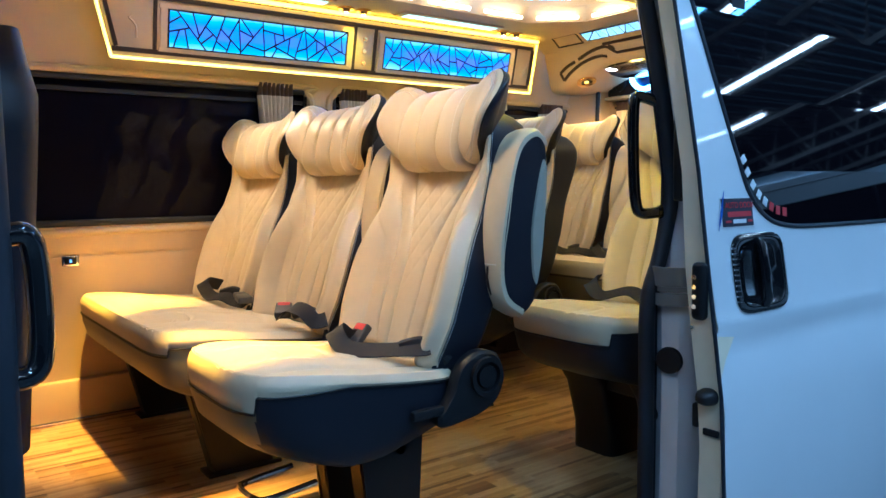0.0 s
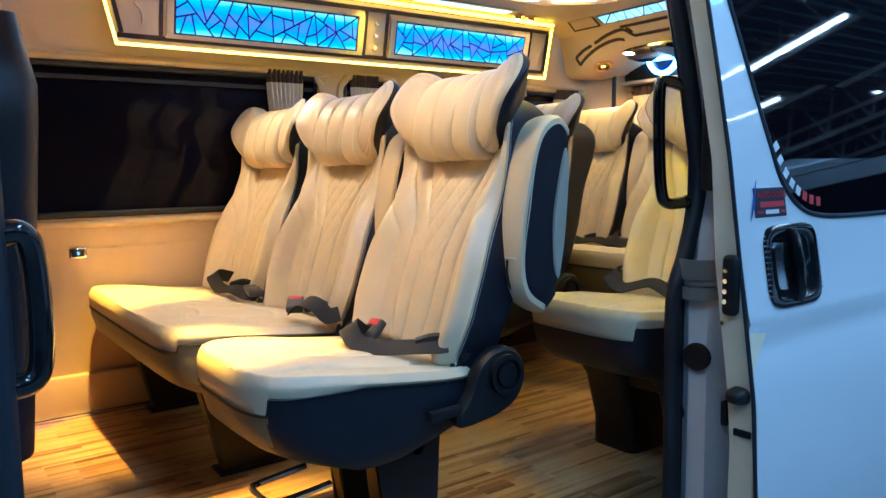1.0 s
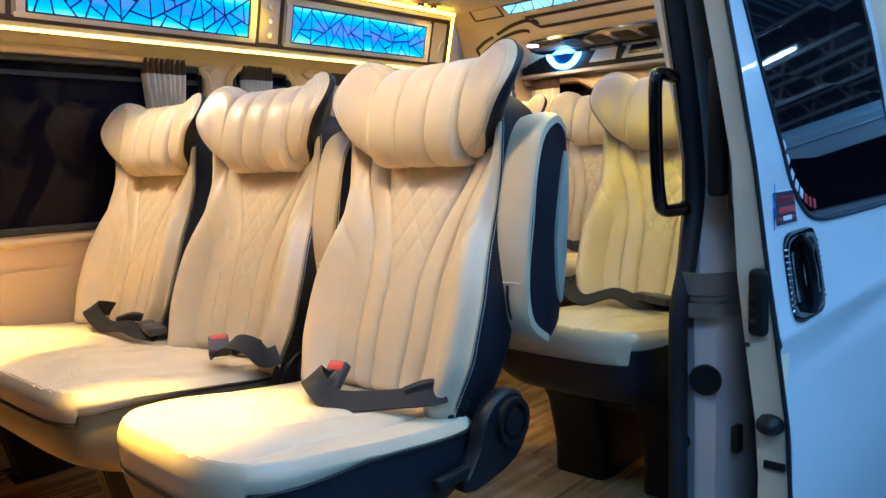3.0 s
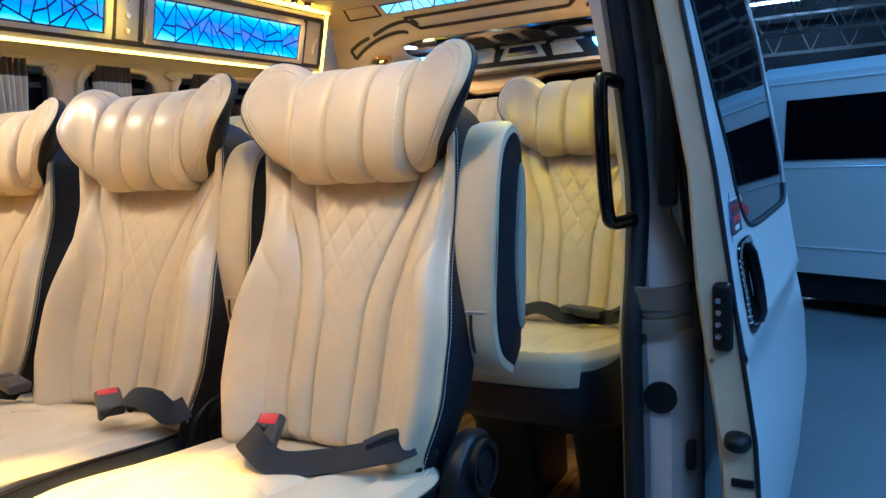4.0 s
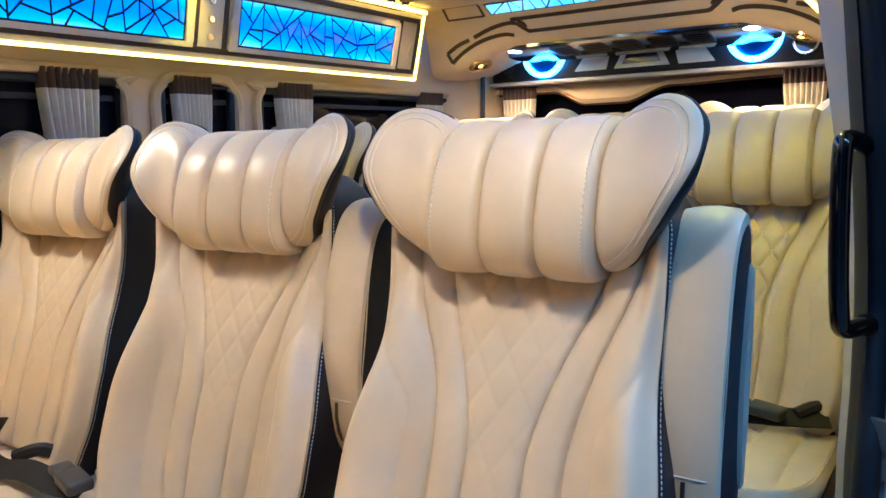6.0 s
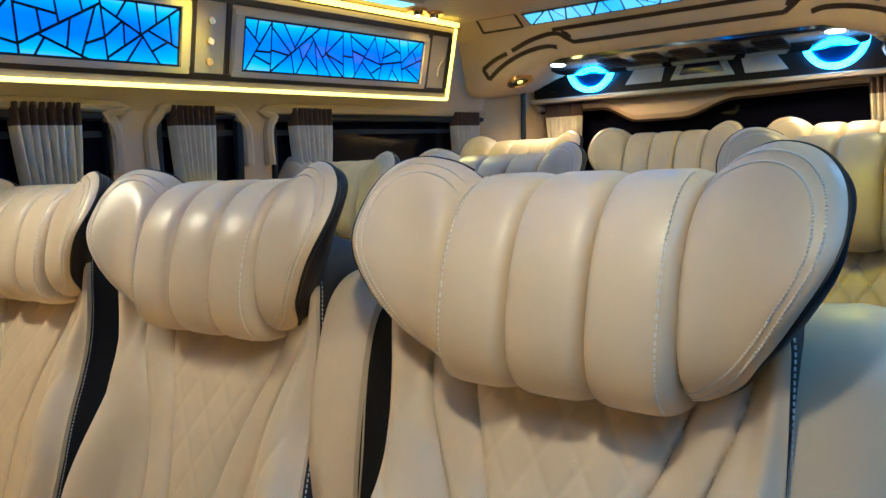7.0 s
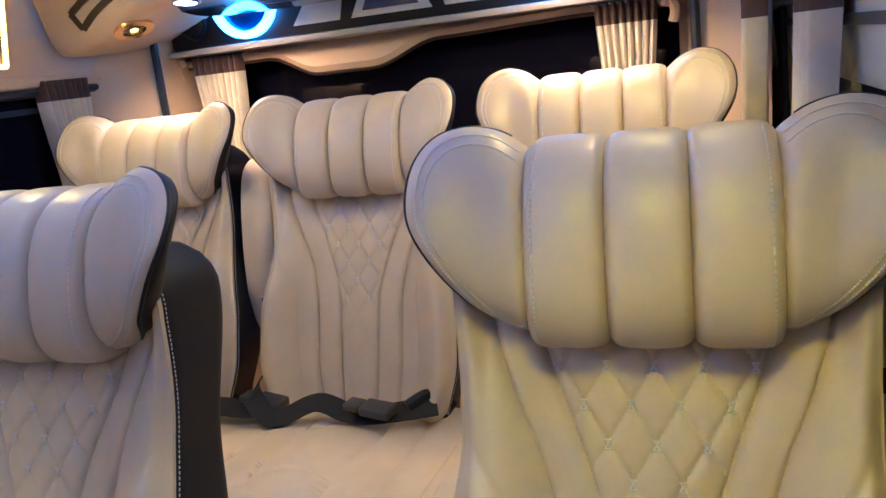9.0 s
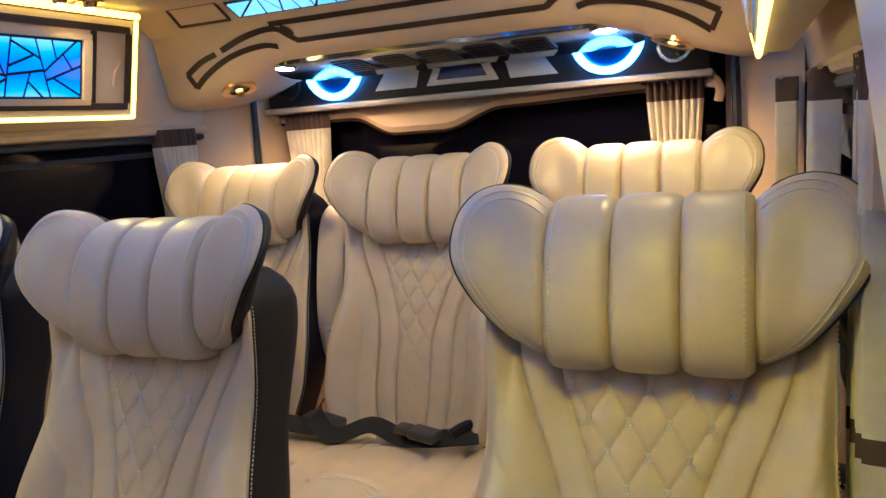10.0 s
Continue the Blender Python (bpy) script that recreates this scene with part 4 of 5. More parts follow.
def cushion_mesh(x0, x1, seats):
    """Seat pad with rounded front, pleats and seams."""
    bm = bmesh.new()
    hx, hy = (x1 - x0) / 2, 0.268
    cx, cy = (x0 + x1) / 2, 0.008
    out = plan(hx, hy, 280, seats)
    prof = [(0.975, -0.092), (0.992, -0.085), (1.0, -0.055), (1.004, -0.03), (1.0, -0.010), (0.985, 0.004), (0.965, 0.012), (0.955, 0.0105), (0.945, 0.0135)]
    prof += [(0.945 - 0.945 * k / 40, 0.0135 + 0.014 * smooth_step(0, 0.5, k / 40)) for k in range(1, 40)] + [(0.004, 0.0275)]
    loops = []
    for r, h in prof:
        row = []
        for p, q in out:
            x, y = cx + p * r, cy + q * r
            t = (y + 0.26) / 0.53
            z = 0.382 + (h * cushion_drop(p, q, hx, hy, seats) if h < 0 else h)
            z += cushion_top(y) if r < 0.95 else min(0, cushion_top(y)) + max(0, cushion_top(y)) * min(1, max(0, (0.09 + h) / 0.1))
            if r < 0.95:
                for c in seats_x(x0, x1, seats):
                    xx = abs(x - c)
                    d = min(abs(xx - 0.075 - 0.02 * t), abs(xx - 0.165))
                    z -= 0.010 * math.exp(-d / 0.006) * smooth_step(0.05, 0.2, t)
                    if xx < 0.075 + 0.02 * t and t > 0.12:
                        z -= 0.006 * math.exp(-(abs(((y + 0.26) / 0.11 + 0.3 * (xx / 0.09) ** 2) % 1 - 0.5)) * 0.11 / 0.006)
                if seats > 1:
                    z -= 0.016 * math.exp(-abs(x - cx) / 0.012)
            # fine gathers over the front edge
            g = abs(((x - cx) / 0.034) % 1 - 0.5) * 0.034
            z -= 0.0055 * math.exp(-g / 0.004) * (1 - smooth_step(0.06, 0.24, t)) * smooth_step(-0.05, 0.006, h) * (0.6 + 0.4 * math.sin(31 * x))
            row.append((x, y, z))
        loops.append(row)
    return rings(bm, loops, caps=True)


def cushion_piping(x0, x1, seats):
    """Dark cord under the cushion's lip."""
    hx, hy = (x1 - x0) / 2, 0.268
    pts = []
    for p, q in plan(hx, hy, 280, seats):
        y = 0.008 + q * 1.001
        pts.append(((x0 + x1) / 2 + p * 1.001, y, 0.381 - 0.090 * cushion_drop(p, q, hx, hy, seats) + min(0, cushion_top(y)) + 0.05 * max(0, cushion_top(y))))
    return tube(bmesh.new(), pts + pts[:1], 0.0022, 6)


def seats_x(x0, x1, seats):
    w = (x1 - x0) / seats
    return [x0 + w * (k + 0.5) for k in range(seats)]


def skirt_mesh(x0, x1, seats):
    """Leather below the cushion: olive in front, dark at the sides."""
    cx, hx = (x0 + x1) / 2, (x1 - x0) / 2
    bm = bmesh.new()
    loops = []
    n = 200
    for z, g, yo in ((0.196, 0.80, 0.054), (0.204, 0.86, 0.044), (0.226, 0.915, 0.030), (0.268, 0.965, 0.016), (0.325, 0.993, 0.009), (0.376, 0.996, 0.008)):
        row = []
        for p, q in plan(hx, 0.268, n, seats):
            rise = 0.050 * smooth_step(-0.05, 0.25, q) * (1 - smooth_step(0.19, 0.31, z)) + 0.030 * smooth_step(0.10, 0.26, -q) * (1 - smooth_step(0.20, 0.30, z))
            row.append((cx + p * (1 - (1 - g) * 0.35), q * g + yo, z + rise + min(0, cushion_top(q * g + yo)) * smooth_step(0.24, 0.37, z)))
        loops.append(row)
    rings(bm, loops)
    bmesh.ops.recalc_face_normals(bm, faces=bm.faces)
    for f in bm.faces:
        c = f.calc_center_median()
        if on_front(c.x - cx, c.y, hx, 0.262, seats) > 0.5 and c.y < -0.14:
            f.material_index = 1
    return bm


def arm_parts(root, x, y=0.425, z=0.485, tilt=9, label="armrest folded up"):
    """Folded-up armrest: cream front band, black flanks, pale inlay at the rear."""
    rot = Matrix.Translation((x, y - 0.02, z)) @ Matrix.Rotation(radians(-tilt), 4, "X")
    line = [(0.031, 0.03, 0), (0.0, 0.000, 0), (-0.058, 0.03, 0), (-0.085, 0.12, 0), (-0.084, 0.28, 0), (-0.066, 0.385, 0), (-0.022, 0.425, 0), (0.010, 0.405, 0), (0.024, 0.33, 0), (0.032, 0.2, 0), (0.031, 0.03, 0)]
    def body(w0, w1, pts, k0):
        e = 0.004 if w1 > w0 else -0.004
        c = sum(pts, Vector()) / len(pts)
        return rings(bmesh.new(), [[rot @ Vector((w, *((c + (p - c) * (1 - k)).xy))) for p in pts] for w, k in ((w0, k0 + 0.05), (w0 + e, k0), (w1 - e, k0), (w1, k0 + 0.05))])
    core = part("armrest", body(-0.044, 0.036, spline(line, 5)[:-1], 0.0), DARK, root, label)
    ls = []
    for p in spline([(0.0, -0.004, 0), (-0.061, 0.03, 0), (-0.088, 0.12, 0), (-0.087, 0.28, 0), (-0.068, 0.388, 0), (-0.022, 0.429, 0), (0.016, 0.409, 0)], 8):
        d = (p - Vector((-0.01, 0.21, 0))).normalized() * 0.012
        q, i = p + d * 0.4, p - d
        ls.append([rot @ Vector(t) for t in ((-0.046, i.x, i.y), (-0.044, q.x, q.y), (-0.03, q.x + d.x * 0.3, q.y + d.y * 0.3), (0.0, q.x + d.x * 0.5, q.y + d.y * 0.5), (0.026, q.x + d.x * 0.25, q.y + d.y * 0.25), (0.0345, q.x - d.x * 0.3, q.y - d.y * 0.3), (0.0365, i.x, i.y))])
    part("front_band", rings(bmesh.new(), ls), CREAM, core, "cream leather front of the armrest")
    inl = spline([(0.030, 0.07, 0), (0.012, 0.10, 0), (-0.006, 0.20, 0), (-0.003, 0.30, 0), (0.006, 0.365, 0), (0.019, 0.345, 0), (0.028, 0.25, 0), (0.033, 0.15, 0), (0.030, 0.07, 0)], 5)[:-1]
    part("outer_inlay", body(0.030, 0.042, inl, 0.0), GREYCREAM, core, "pale inlay on the armrest side")
    bm = bmesh.new()
    tube(bm, [rot @ Vector((k, -0.0945 + 0.006 * abs(k / 0.03) ** 3, 0.105)) for k in (-0.030, -0.015, 0.0, 0.015, 0.024)], 0.0012, 6)
    part("seam", bm, THREAD, core)
    bm = bmesh.new()
    tube(bm, [rot @ Vector((-0.004, *p)) for p in ((-0.0940, 0.100), (-0.0920, 0.075), (-0.083, 0.050), (-0.073, 0.035))], 0.0028, 6)
    part("zip", bm, BROWN, core, "short dark zip")


GREYCREAM = mat("greyed_cream_leather", (0.42, 0.40, 0.32), 0.42, bump=0.10, scale=600, vary=0.07)


def belt(root, x, style=0, z=0.392):
    """Lap belt lying in loose folds on the cushion, with its buckle."""
    lie = ([(-0.04, 0.215, 0.03), (-0.01, 0.14, 0.052), (0.06, 0.12, 0.034), (0.14, 0.115, 0.016), (0.22, 0.13, 0.024), (0.30, 0.14, 0.014), (0.38, 0.15, 0.014)],
           [(0.08, 0.15, 0.018), (0.13, 0.12, 0.022), (0.17, 0.13, 0.050), (0.21, 0.15, 0.045), (0.235, 0.17, 0.016), (0.25, 0.20, 0.02)],
           [(-0.08, 0.150, 0.018), (-0.07, 0.125, 0.020), (-0.045, 0.085, 0.046), (-0.01, 0.06, 0.044), (0.03, 0.065, 0.016), (0.09, 0.10, 0.014), (0.17, 0.15, 0.024), (0.20, 0.19, 0.03)],
           [(-0.23, 0.19, 0.05), (-0.20, 0.12, 0.05), (-0.14, 0.10, 0.016), (-0.06, 0.14, 0.035), (0.02, 0.13, 0.016), (0.09, 0.125, 0.020), (0.20, 0.17, 0.02)])[style]
    bm = bmesh.new()
    strip(bm, spline([(x + p, q, z + r) for p, q, r in lie], 7), 0.046, 0.003, (0.15, 1, 0.55))
    part("seat_belt", bm, STRAP, root, "black webbing lap belt lying loose")
    at, turn, up = (((0.36, 0.145, 0.030), 80, 5), ((0.115, 0.13, 0.036), 60, 18), ((-0.080, 0.165, 0.014), 8, 46), ((0.09, 0.115, 0.036), 80, 4))[style]
    m = Matrix.Translation((x + at[0], at[1], z + at[2])) @ Matrix.Rotation(radians(turn), 4, "Z") @ Matrix.Rotation(radians(up), 4, "X")
    bm = bmesh.new()
    box(bm, -0.024, 0.024, -0.036, 0.034, -0.011, 0.011, 0.006, 3)
    bm.transform(m)
    b = part("buckle", bm, BUCKLE, root, "dark grey belt buckle")
    if style in (1, 2):
        bm = bmesh.new()
        box(bm, -0.018, 0.018, 0.012, 0.031, 0.004, 0.0125, 0.002)
        bm.transform(m)
        part("release_button", bm, RED, b, "red release button")
    else:
        bm = bmesh.new()
        box(bm, -0.020, 0.020, 0.036, 0.074, -0.008, 0.008, 0.004)
        bm.transform(m)
        part("tongue", bm, BUCKLE, b)
    bm = bmesh.new()
    tube(bm, spline([(x + 0.21, 0.235, z - 0.01), (x + 0.18, 0.19, z + 0.035), (x + 0.14, 0.15, z + 0.024)], 5), 0.014, 8)
    part("buckle_stalk", bm, BLACK, root)


BUCKLE = mat("grey_buckle", (0.035, 0.035, 0.040), 0.42, vary=0.1)


def tuft_mesh():
    """Small crossed stitches where the quilting lines meet."""
    bm = bmesh.new()
    for m in range(-6, 7):
        for k in range(12, 26):
            if (m + k) % 2 == 0:
                continue
            x, z = m / 2 * 0.0505, k / 2 * 0.076
            v = (z - 0.345) / 0.545
            if not 0.60 < z < 0.87 or abs(x) > seams(v)[0] * back_half(v) - 0.006:
                continue
            y = back_y(z) + 0.0048
            for sx in (-1, 1):
                tube(bm, [(x - sx * 0.0032, y - 0.0025 - 0.0018, z - 0.0046), (x, y - 0.0022, z), (x + sx * 0.0032, y - 0.0025 + 0.0018, z + 0.0046)], 0.0013, 4)
            for dz in (-0.0046, 0.0046):
                tube(bm, [(x - 0.0042, y - 0.0035 + 0.39 * dz, z + dz), (x + 0.0042, y - 0.0035 + 0.39 * dz, z + dz)], 0.0009, 4)
    return bm


def seat_back(root, x, quilted=True, turn=0.0):
    """One backrest with its headrest, under root."""
    if not MESH:
        faint = part("backrest", back_mesh(0.5), CREAM)
        PLAIN.append(faint.data)
        bpy.data.objects.remove(faint)
        e = [-0.126 + 0.084 * k for k in range(4)]
        MESH.update(
            backrest=[(part("backrest", back_mesh(), CREAM), [("tufting", tuft_mesh(), THREAD2)])],
            back_shell=[(part("back_shell", shell_mesh(), DARK), [("stitching", shell_stitch(), THREAD2)])],
            headrest_back=[(part("headrest_back", head_back(), DARK), [])],
            headrest_roll=[(part("headrest_roll", head_panel(e[k], e[k + 1] - 0.0004), CREAM), [("stitching", roll_stitch(e[0] + 0.012 if k == 0 else e[3] - 0.012, -0.71 if k == 0 else 0.71), THREAD)] if k != 1 else []) for k in range(3)],
            headrest_wing=[(part("headrest_wing", wing_mesh(q), CREAM), [("wing_back", wing_mesh(q, False), DARK), ("piping", wing_piping(q), BLACK), ("stitching", wing_stitch(q), THREAD)]) for q in (-1, 1)])
        for nm in MESH:
            kept = []
            for o, subs in MESH[nm]:
                subs = [(n2, part(n2, bm, mt)) for n2, bm, mt in subs]
                kept.append((o.data, [(n2, p.data) for n2, p in subs]))
                for p in [o] + [p for _, p in subs]:
                    bpy.data.objects.remove(p)
            MESH[nm] = kept
    for nm in MESH:
        for me, subs in MESH[nm]:
            if nm == "backrest" and not quilted:
                me, subs = PLAIN[0], []
            o = new(nm, me)
            o.parent = root
            o.location = Vector((x, 0.40, 0)) - Matrix.Rotation(turn, 3, "Z") @ Vector((0, 0.40, 0))
            o.rotation_euler = (0, 0, turn)
            if nm == "back_shell":
                tagged(o, "dark plum leather back shell")
            for n2, me2 in subs:
                q = new(n2, me2)
                q.parent = o
                if n2 in ("stitching", "tufting"):
                    tagged(q, kind="stuff")


MESH, PLAIN = {}, []


def recliner(root, x):
    """Black plastic hinge cover on the seat's flank."""
    bm = bmesh.new()
    P = [(p.x, p.y) for p in spline([(0.175, 0.245, 0), (0.215, 0.295, 0), (0.245, 0.36, 0), (0.30, 0.392, 0), (0.36, 0.38, 0), (0.388, 0.325, 0), (0.365, 0.265, 0), (0.315, 0.235, 0), (0.25, 0.222, 0), (0.185, 0.218, 0), (0.175, 0.245, 0)], 5)[:-1]]
    c = Vector((0.28, 0.30))
    P = [(c.x + (p - c.x) * 0.92 - 0.012, c.y + (q - c.y) * 0.92 + 0.020) for p, q in P]
    ls = []
    for d, k in ((0.0, 1), (0.022, 1), (0.030, 0.93), (0.032, 0.6)):
        ls.append([(x + d, c.x + (p[0] - c.x) * k, c.y + (p[1] - c.y) * k) for p in P])
    rings(bm, ls)
    r = part("recliner_cover", bm, BLACK, root, "black plastic recliner cover")
    bm = bmesh.new()
    disc(bm, (x + 0.028, 0.304, 0.345), 0.046, (1, 0, 0), 0.014, 32, 0.036)
    disc(bm, (x + 0.028, 0.304, 0.345), 0.027, (1, 0, 0), 0.012, 28)
    part("knob", bm, BLACK, r)
    bm = bmesh.new()
    box(bm, x + 0.006, x + 0.026, 0.105, 0.19, 0.272, 0.295, 0.006)
    part("lever", bm, BLACK, r)


def seat_unit(at, xs, x0, x1, label, arms=(), cover=True, belts=(0,), turn=(0, 0), dark=False):
    """A seat or bench: backs at xs, cushion from x0 to x1 (from the unit's origin)."""
    n = len(xs)
    root = thing("passenger_chair" if n == 1 else "passenger_bench", at, label, "seat" if n == 1 else "bench seat", "seats of the van")
    part("cushion", cushion_mesh(x0, x1, n), CREAM, root)
    part("cushion_skirt", skirt_mesh(x0 + 0.002, x1 - 0.002, n), [DARK if dark or n == 1 else SKIRT, DARK if dark else SKIRT], root, "dark leather skirt" if dark else "dark leather skirt, olive in front")
    part("piping", cushion_piping(x0, x1, n), BLACK, root)
    for x, t in zip(xs, turn):
        seat_back(root, x, at[1] > 1, radians(t))
    for x in arms:
        arm_parts(root, x)
    if cover:
        recliner(root, x1 - 0.004)
    drop = at[2] - FZ
    if dark and n == 1:
        for cx, hw in ((-0.125, 0.085), (0.135, 0.070)):
            bm = loft([(cx, 0.17, -drop, hw, 0.13), (cx, 0.17, 0.0, hw, 0.13), (cx, 0.15, 0.14, hw, 0.15), (cx - 0.01, 0.12, 0.24, hw + 0.01, 0.18)], 40, 7)
            part("leg", bm, BLACK, root, "black moulded leg")
        bm = bmesh.new()
        box(bm, -0.05, 0.08, 0.02, 0.28, 0.13, 0.23, 0.012)
        part("crosspiece", bm, BLACK, root)
    else:
        for x in ([x0 + 0.15, x1 - 0.13] if n == 1 else [x0 + 0.09, (x1 + x0) / 2 + 0.30]):
            bm = bmesh.new()
            P = [(0.03, 0.23), (0.22, 0.23), (0.19, 0.02 - drop), (0.20, -drop), (0.06, -drop), (0.07, 0.03 - drop)] if n == 1 else [(-0.13, 0.23), (0.20, 0.23), (0.12, 0.03 - drop), (0.13, -drop), (-0.06, -drop), (-0.065, 0.03 - drop)]
            prism(bm, P, "x", x - 0.03, x + 0.03)
            bmesh.ops.bevel(bm, geom=list(bm.edges), offset=0.006, segments=2, affect="EDGES")
            part("leg", bm, BLACK, root)
            bm = bmesh.new()
            box(bm, x - 0.042, x + 0.042, -0.08 if n > 1 else 0.04, 0.15 if n > 1 else 0.22, -drop, 0.012 - drop, 0.004)
            part("foot_plate", bm, BLACK, root)
    for yy in (0.06, 0.15):
        bm = bmesh.new()
        tube(bm, [(x0 + 0.1, yy, 0.17), (x1 - 0.1, yy, 0.17)], 0.014, 8)
        part("cross_bar", bm, BLACK, root)
    if belts:
        for x, k in zip(xs, belts):
            belt(root, x, k)
    return root


# front row: fixed bench of two and a folding seat by the door
ROW1 = seat_unit((0, 0.815, 0.607), (-0.630, -0.044), -0.87, 0.160, "cream leather bench of two high-backed seats with lap belts", arms=(0.214,), cover=True, belts=(0, 1), turn=(5, 4))
jump = seat_unit((0.522, 0.815, 0.607), (0.0,), -0.235, 0.235, "cream leather folding seat with a raised armrest by the sliding door", arms=(0.248,), cover=True, belts=(2,))
bm = bmesh.new()
tube(bm, spline([(-0.10, -0.02, 0.10), (-0.095, -0.14, 0.09), (-0.07, -0.165, 0.09), (0.0, -0.165, 0.09), (0.03, -0.14, 0.09), (0.03, -0.02, 0.10)], 5), 0.008, 8)
part("slide_lever", bm, CHROME, jump, "chrome slide lever under the cushion")
# second row
seat_unit((0, 1.703, 0.622), (-0.70, -0.143), -0.85, 0.09, "cream leather middle bench of two high-backed seats", arms=(), cover=True, belts=(0, 1), dark=True)
seat_unit((0.646, 1.735, 0.632), (0.0,), -0.235, 0.225, "cream leather single seat with a diamond-quilted back", cover=False, belts=(3,), dark=True)
# rear row
seat_unit((0, 2.500, 0.667), (-0.548, -0.012), -0.82, 0.275, "cream leather rear bench with a quilted back and black belts", arms=(-0.272,), cover=False, belts=(0, 3))
seat_unit((0.540, 2.500, 0.667), (0.0,), -0.28, 0.26, "cream leather rear seat beside the corner pillar", cover=False)

# dark seat in front of the doorway
fs = thing("front_seat", (0.30, -0.005, 0.605), "dark leather front seat seen from its flank", "seat")
part("back_shell", loft([(0, 0.16 + 0.06 * k / 12, 0.30 + 0.80 * k / 12, 0.25 - 0.10 * smooth_step(0.85, 1, k / 12), 0.075 - 0.03 * smooth_step(0.8, 1, k / 12)) for k in range(13)], 40, 4), DARK, fs)
part("cushion", loft([(0, -0.1, 0.16, 0.23, 0.25), (0, -0.1, 0.34, 0.24, 0.27), (0, -0.1, 0.39, 0.22, 0.25)], 40, 6), DARK, fs)
bm = bmesh.new()
box(bm, -0.18, 0.18, -0.28, 0.10, FZ - 0.605, 0.17, 0.01)
part("base", bm, BLACK, fs)

# window switch on the wall
sw = thing("wall_switch", (-0.898, 0.555, 1.137), "small chrome-edged switch plate with a blue light on the side wall", "switch")
bm = bmesh.new()
box(bm, 0.0, 0.006, -0.028, 0.028, -0.019, 0.019, 0.004)
part("plate", bm, CHROME, sw)
bm = bmesh.new()
box(bm, 0.005, 0.010, -0.020, 0.020, -0.013, 0.013, 0.003)
part("rocker", bm, BLACK, sw)
bm = bmesh.new()
box(bm, 0.009, 0.0115, -0.004, 0.004, -0.006, 0.006, 0.001)
part("indicator", bm, mat("blue_indicator", (0.1, 0.4, 1), emit=(0.15, 0.45, 1.0), power=1.2), sw)

# ---- door frame and sliding door ----
# rear jamb of the doorway
bm = bmesh.new()
P = [(0.918, 1.56), (0.96, 1.535), (1.00, 1.548), (1.035, 1.61), (1.035, 1.70), (0.89, 1.70), (0.89, 1.58)]
JZ = ((0.42, 0.0, 0.0), (0.9, 0.004, 0.0), (1.1, 0.0, 0.003), (1.2, 0.0, 0.038), (1.33, -0.005, 0.072), (1.42, -0.012, 0.080), (1.6, -0.03, 0.055), (1.815, -0.06, 0.022), (2.1, -0.11, -0.02))
rings(bm, [[(x + dx - 0.45 * smooth_step(1.16, 1.34, z) * max(0, x - 0.93), (y + dy * (1 if y < 1.69 else 0)), z) for x, y in P] for z, dx, dy in JZ])
jamb = setting("door_jamb", bm, JAMB, "beige painted rear jamb of the sliding doorway", "door frame", True)
bm = bmesh.new()
for z, w, d in ((1.168, 0.046, 0.0), (1.137, 0.012, 0.006), (1.113, 0.030, 0.0)):
    strip(bm, spline([(0.922, 1.548 + d, z), (0.962, 1.522 + d, z), (1.005, 1.537 + d, z), (1.035, 1.60 + d, z)], 5), w, 0.010, (0, 0, 1))
part("guide_rail", bm, mat("grey_rail", (0.20, 0.19, 0.18), 0.4, vary=0.08), jamb, "grey ribbed guide rail")
bm = bmesh.new()
disc(bm, (0.984, 1.541, 0.962), 0.033, (0.25, -1, 0), 0.012, 28)
part("plug", bm, BLACK, jamb, "black rubber plug")
bm = bmesh.new()
disc(bm, (0.932, 1.548, 0.815), 0.018, (-0.3, -1, 0), 0.012, 20)
part("plug", bm, BLACK, jamb)
bm = bmesh.new()
box(bm, 1.026, 1.044, 1.570, 1.600, 0.80, 0.86, 0.006, 3)
part("stop", bm, BLACK, jamb)
# dark plastic cover on the inner side of the jamb
bm = bmesh.new()
rings(bm, [[(x + dx * 0.62, (y + dy * (1 if y < 1.65 else 0)), z) for x, y in ((0.902, 1.57), (0.908, 1.530), (0.926, 1.505), (0.938, 1.53), (0.930, 1.67), (0.905, 1.67))] for z, dx, dy in JZ])
setting("pillar_trim", bm, RUBBER, "dark navy plastic trim of the door pillar", "pillar trim", True)
# black block added to stand in for the dark gap between jamb and door
bm = bmesh.new()
box(bm, 0.92, 1.03, 1.705, 1.76, 0.45, 1.95)
setting("door_gap", bm, RUBBER, "black block filling the dark gap behind the door jamb", "door frame")

def seal(pts, name):
    bm = bmesh.new()
    tube(bm, spline(pts, 6), 0.020, 10)
    return setting(name, bm, RUBBER, "black rubber seal of the doorway", "seal", True)


seal([(0.83, 1.49, 2.08), (0.880, 1.518, 1.95), (0.906, 1.540, 1.815), (0.924, 1.578, 1.6), (0.932, 1.606, 1.42), (0.934, 1.600, 1.33), (0.936, 1.555, 1.2), (0.936, 1.515, 1.1), (0.936, 1.512, 0.9), (0.936, 1.512, 0.55)], "door_seal_1")
seal([(0.80, 0.165, 2.10), (0.88, 0.150, 1.85), (0.915, 0.143, 1.6), (0.93, 0.142, 1.32), (0.93, 0.140, 1.0), (0.93, 0.140, 0.55)], "door_seal_2")
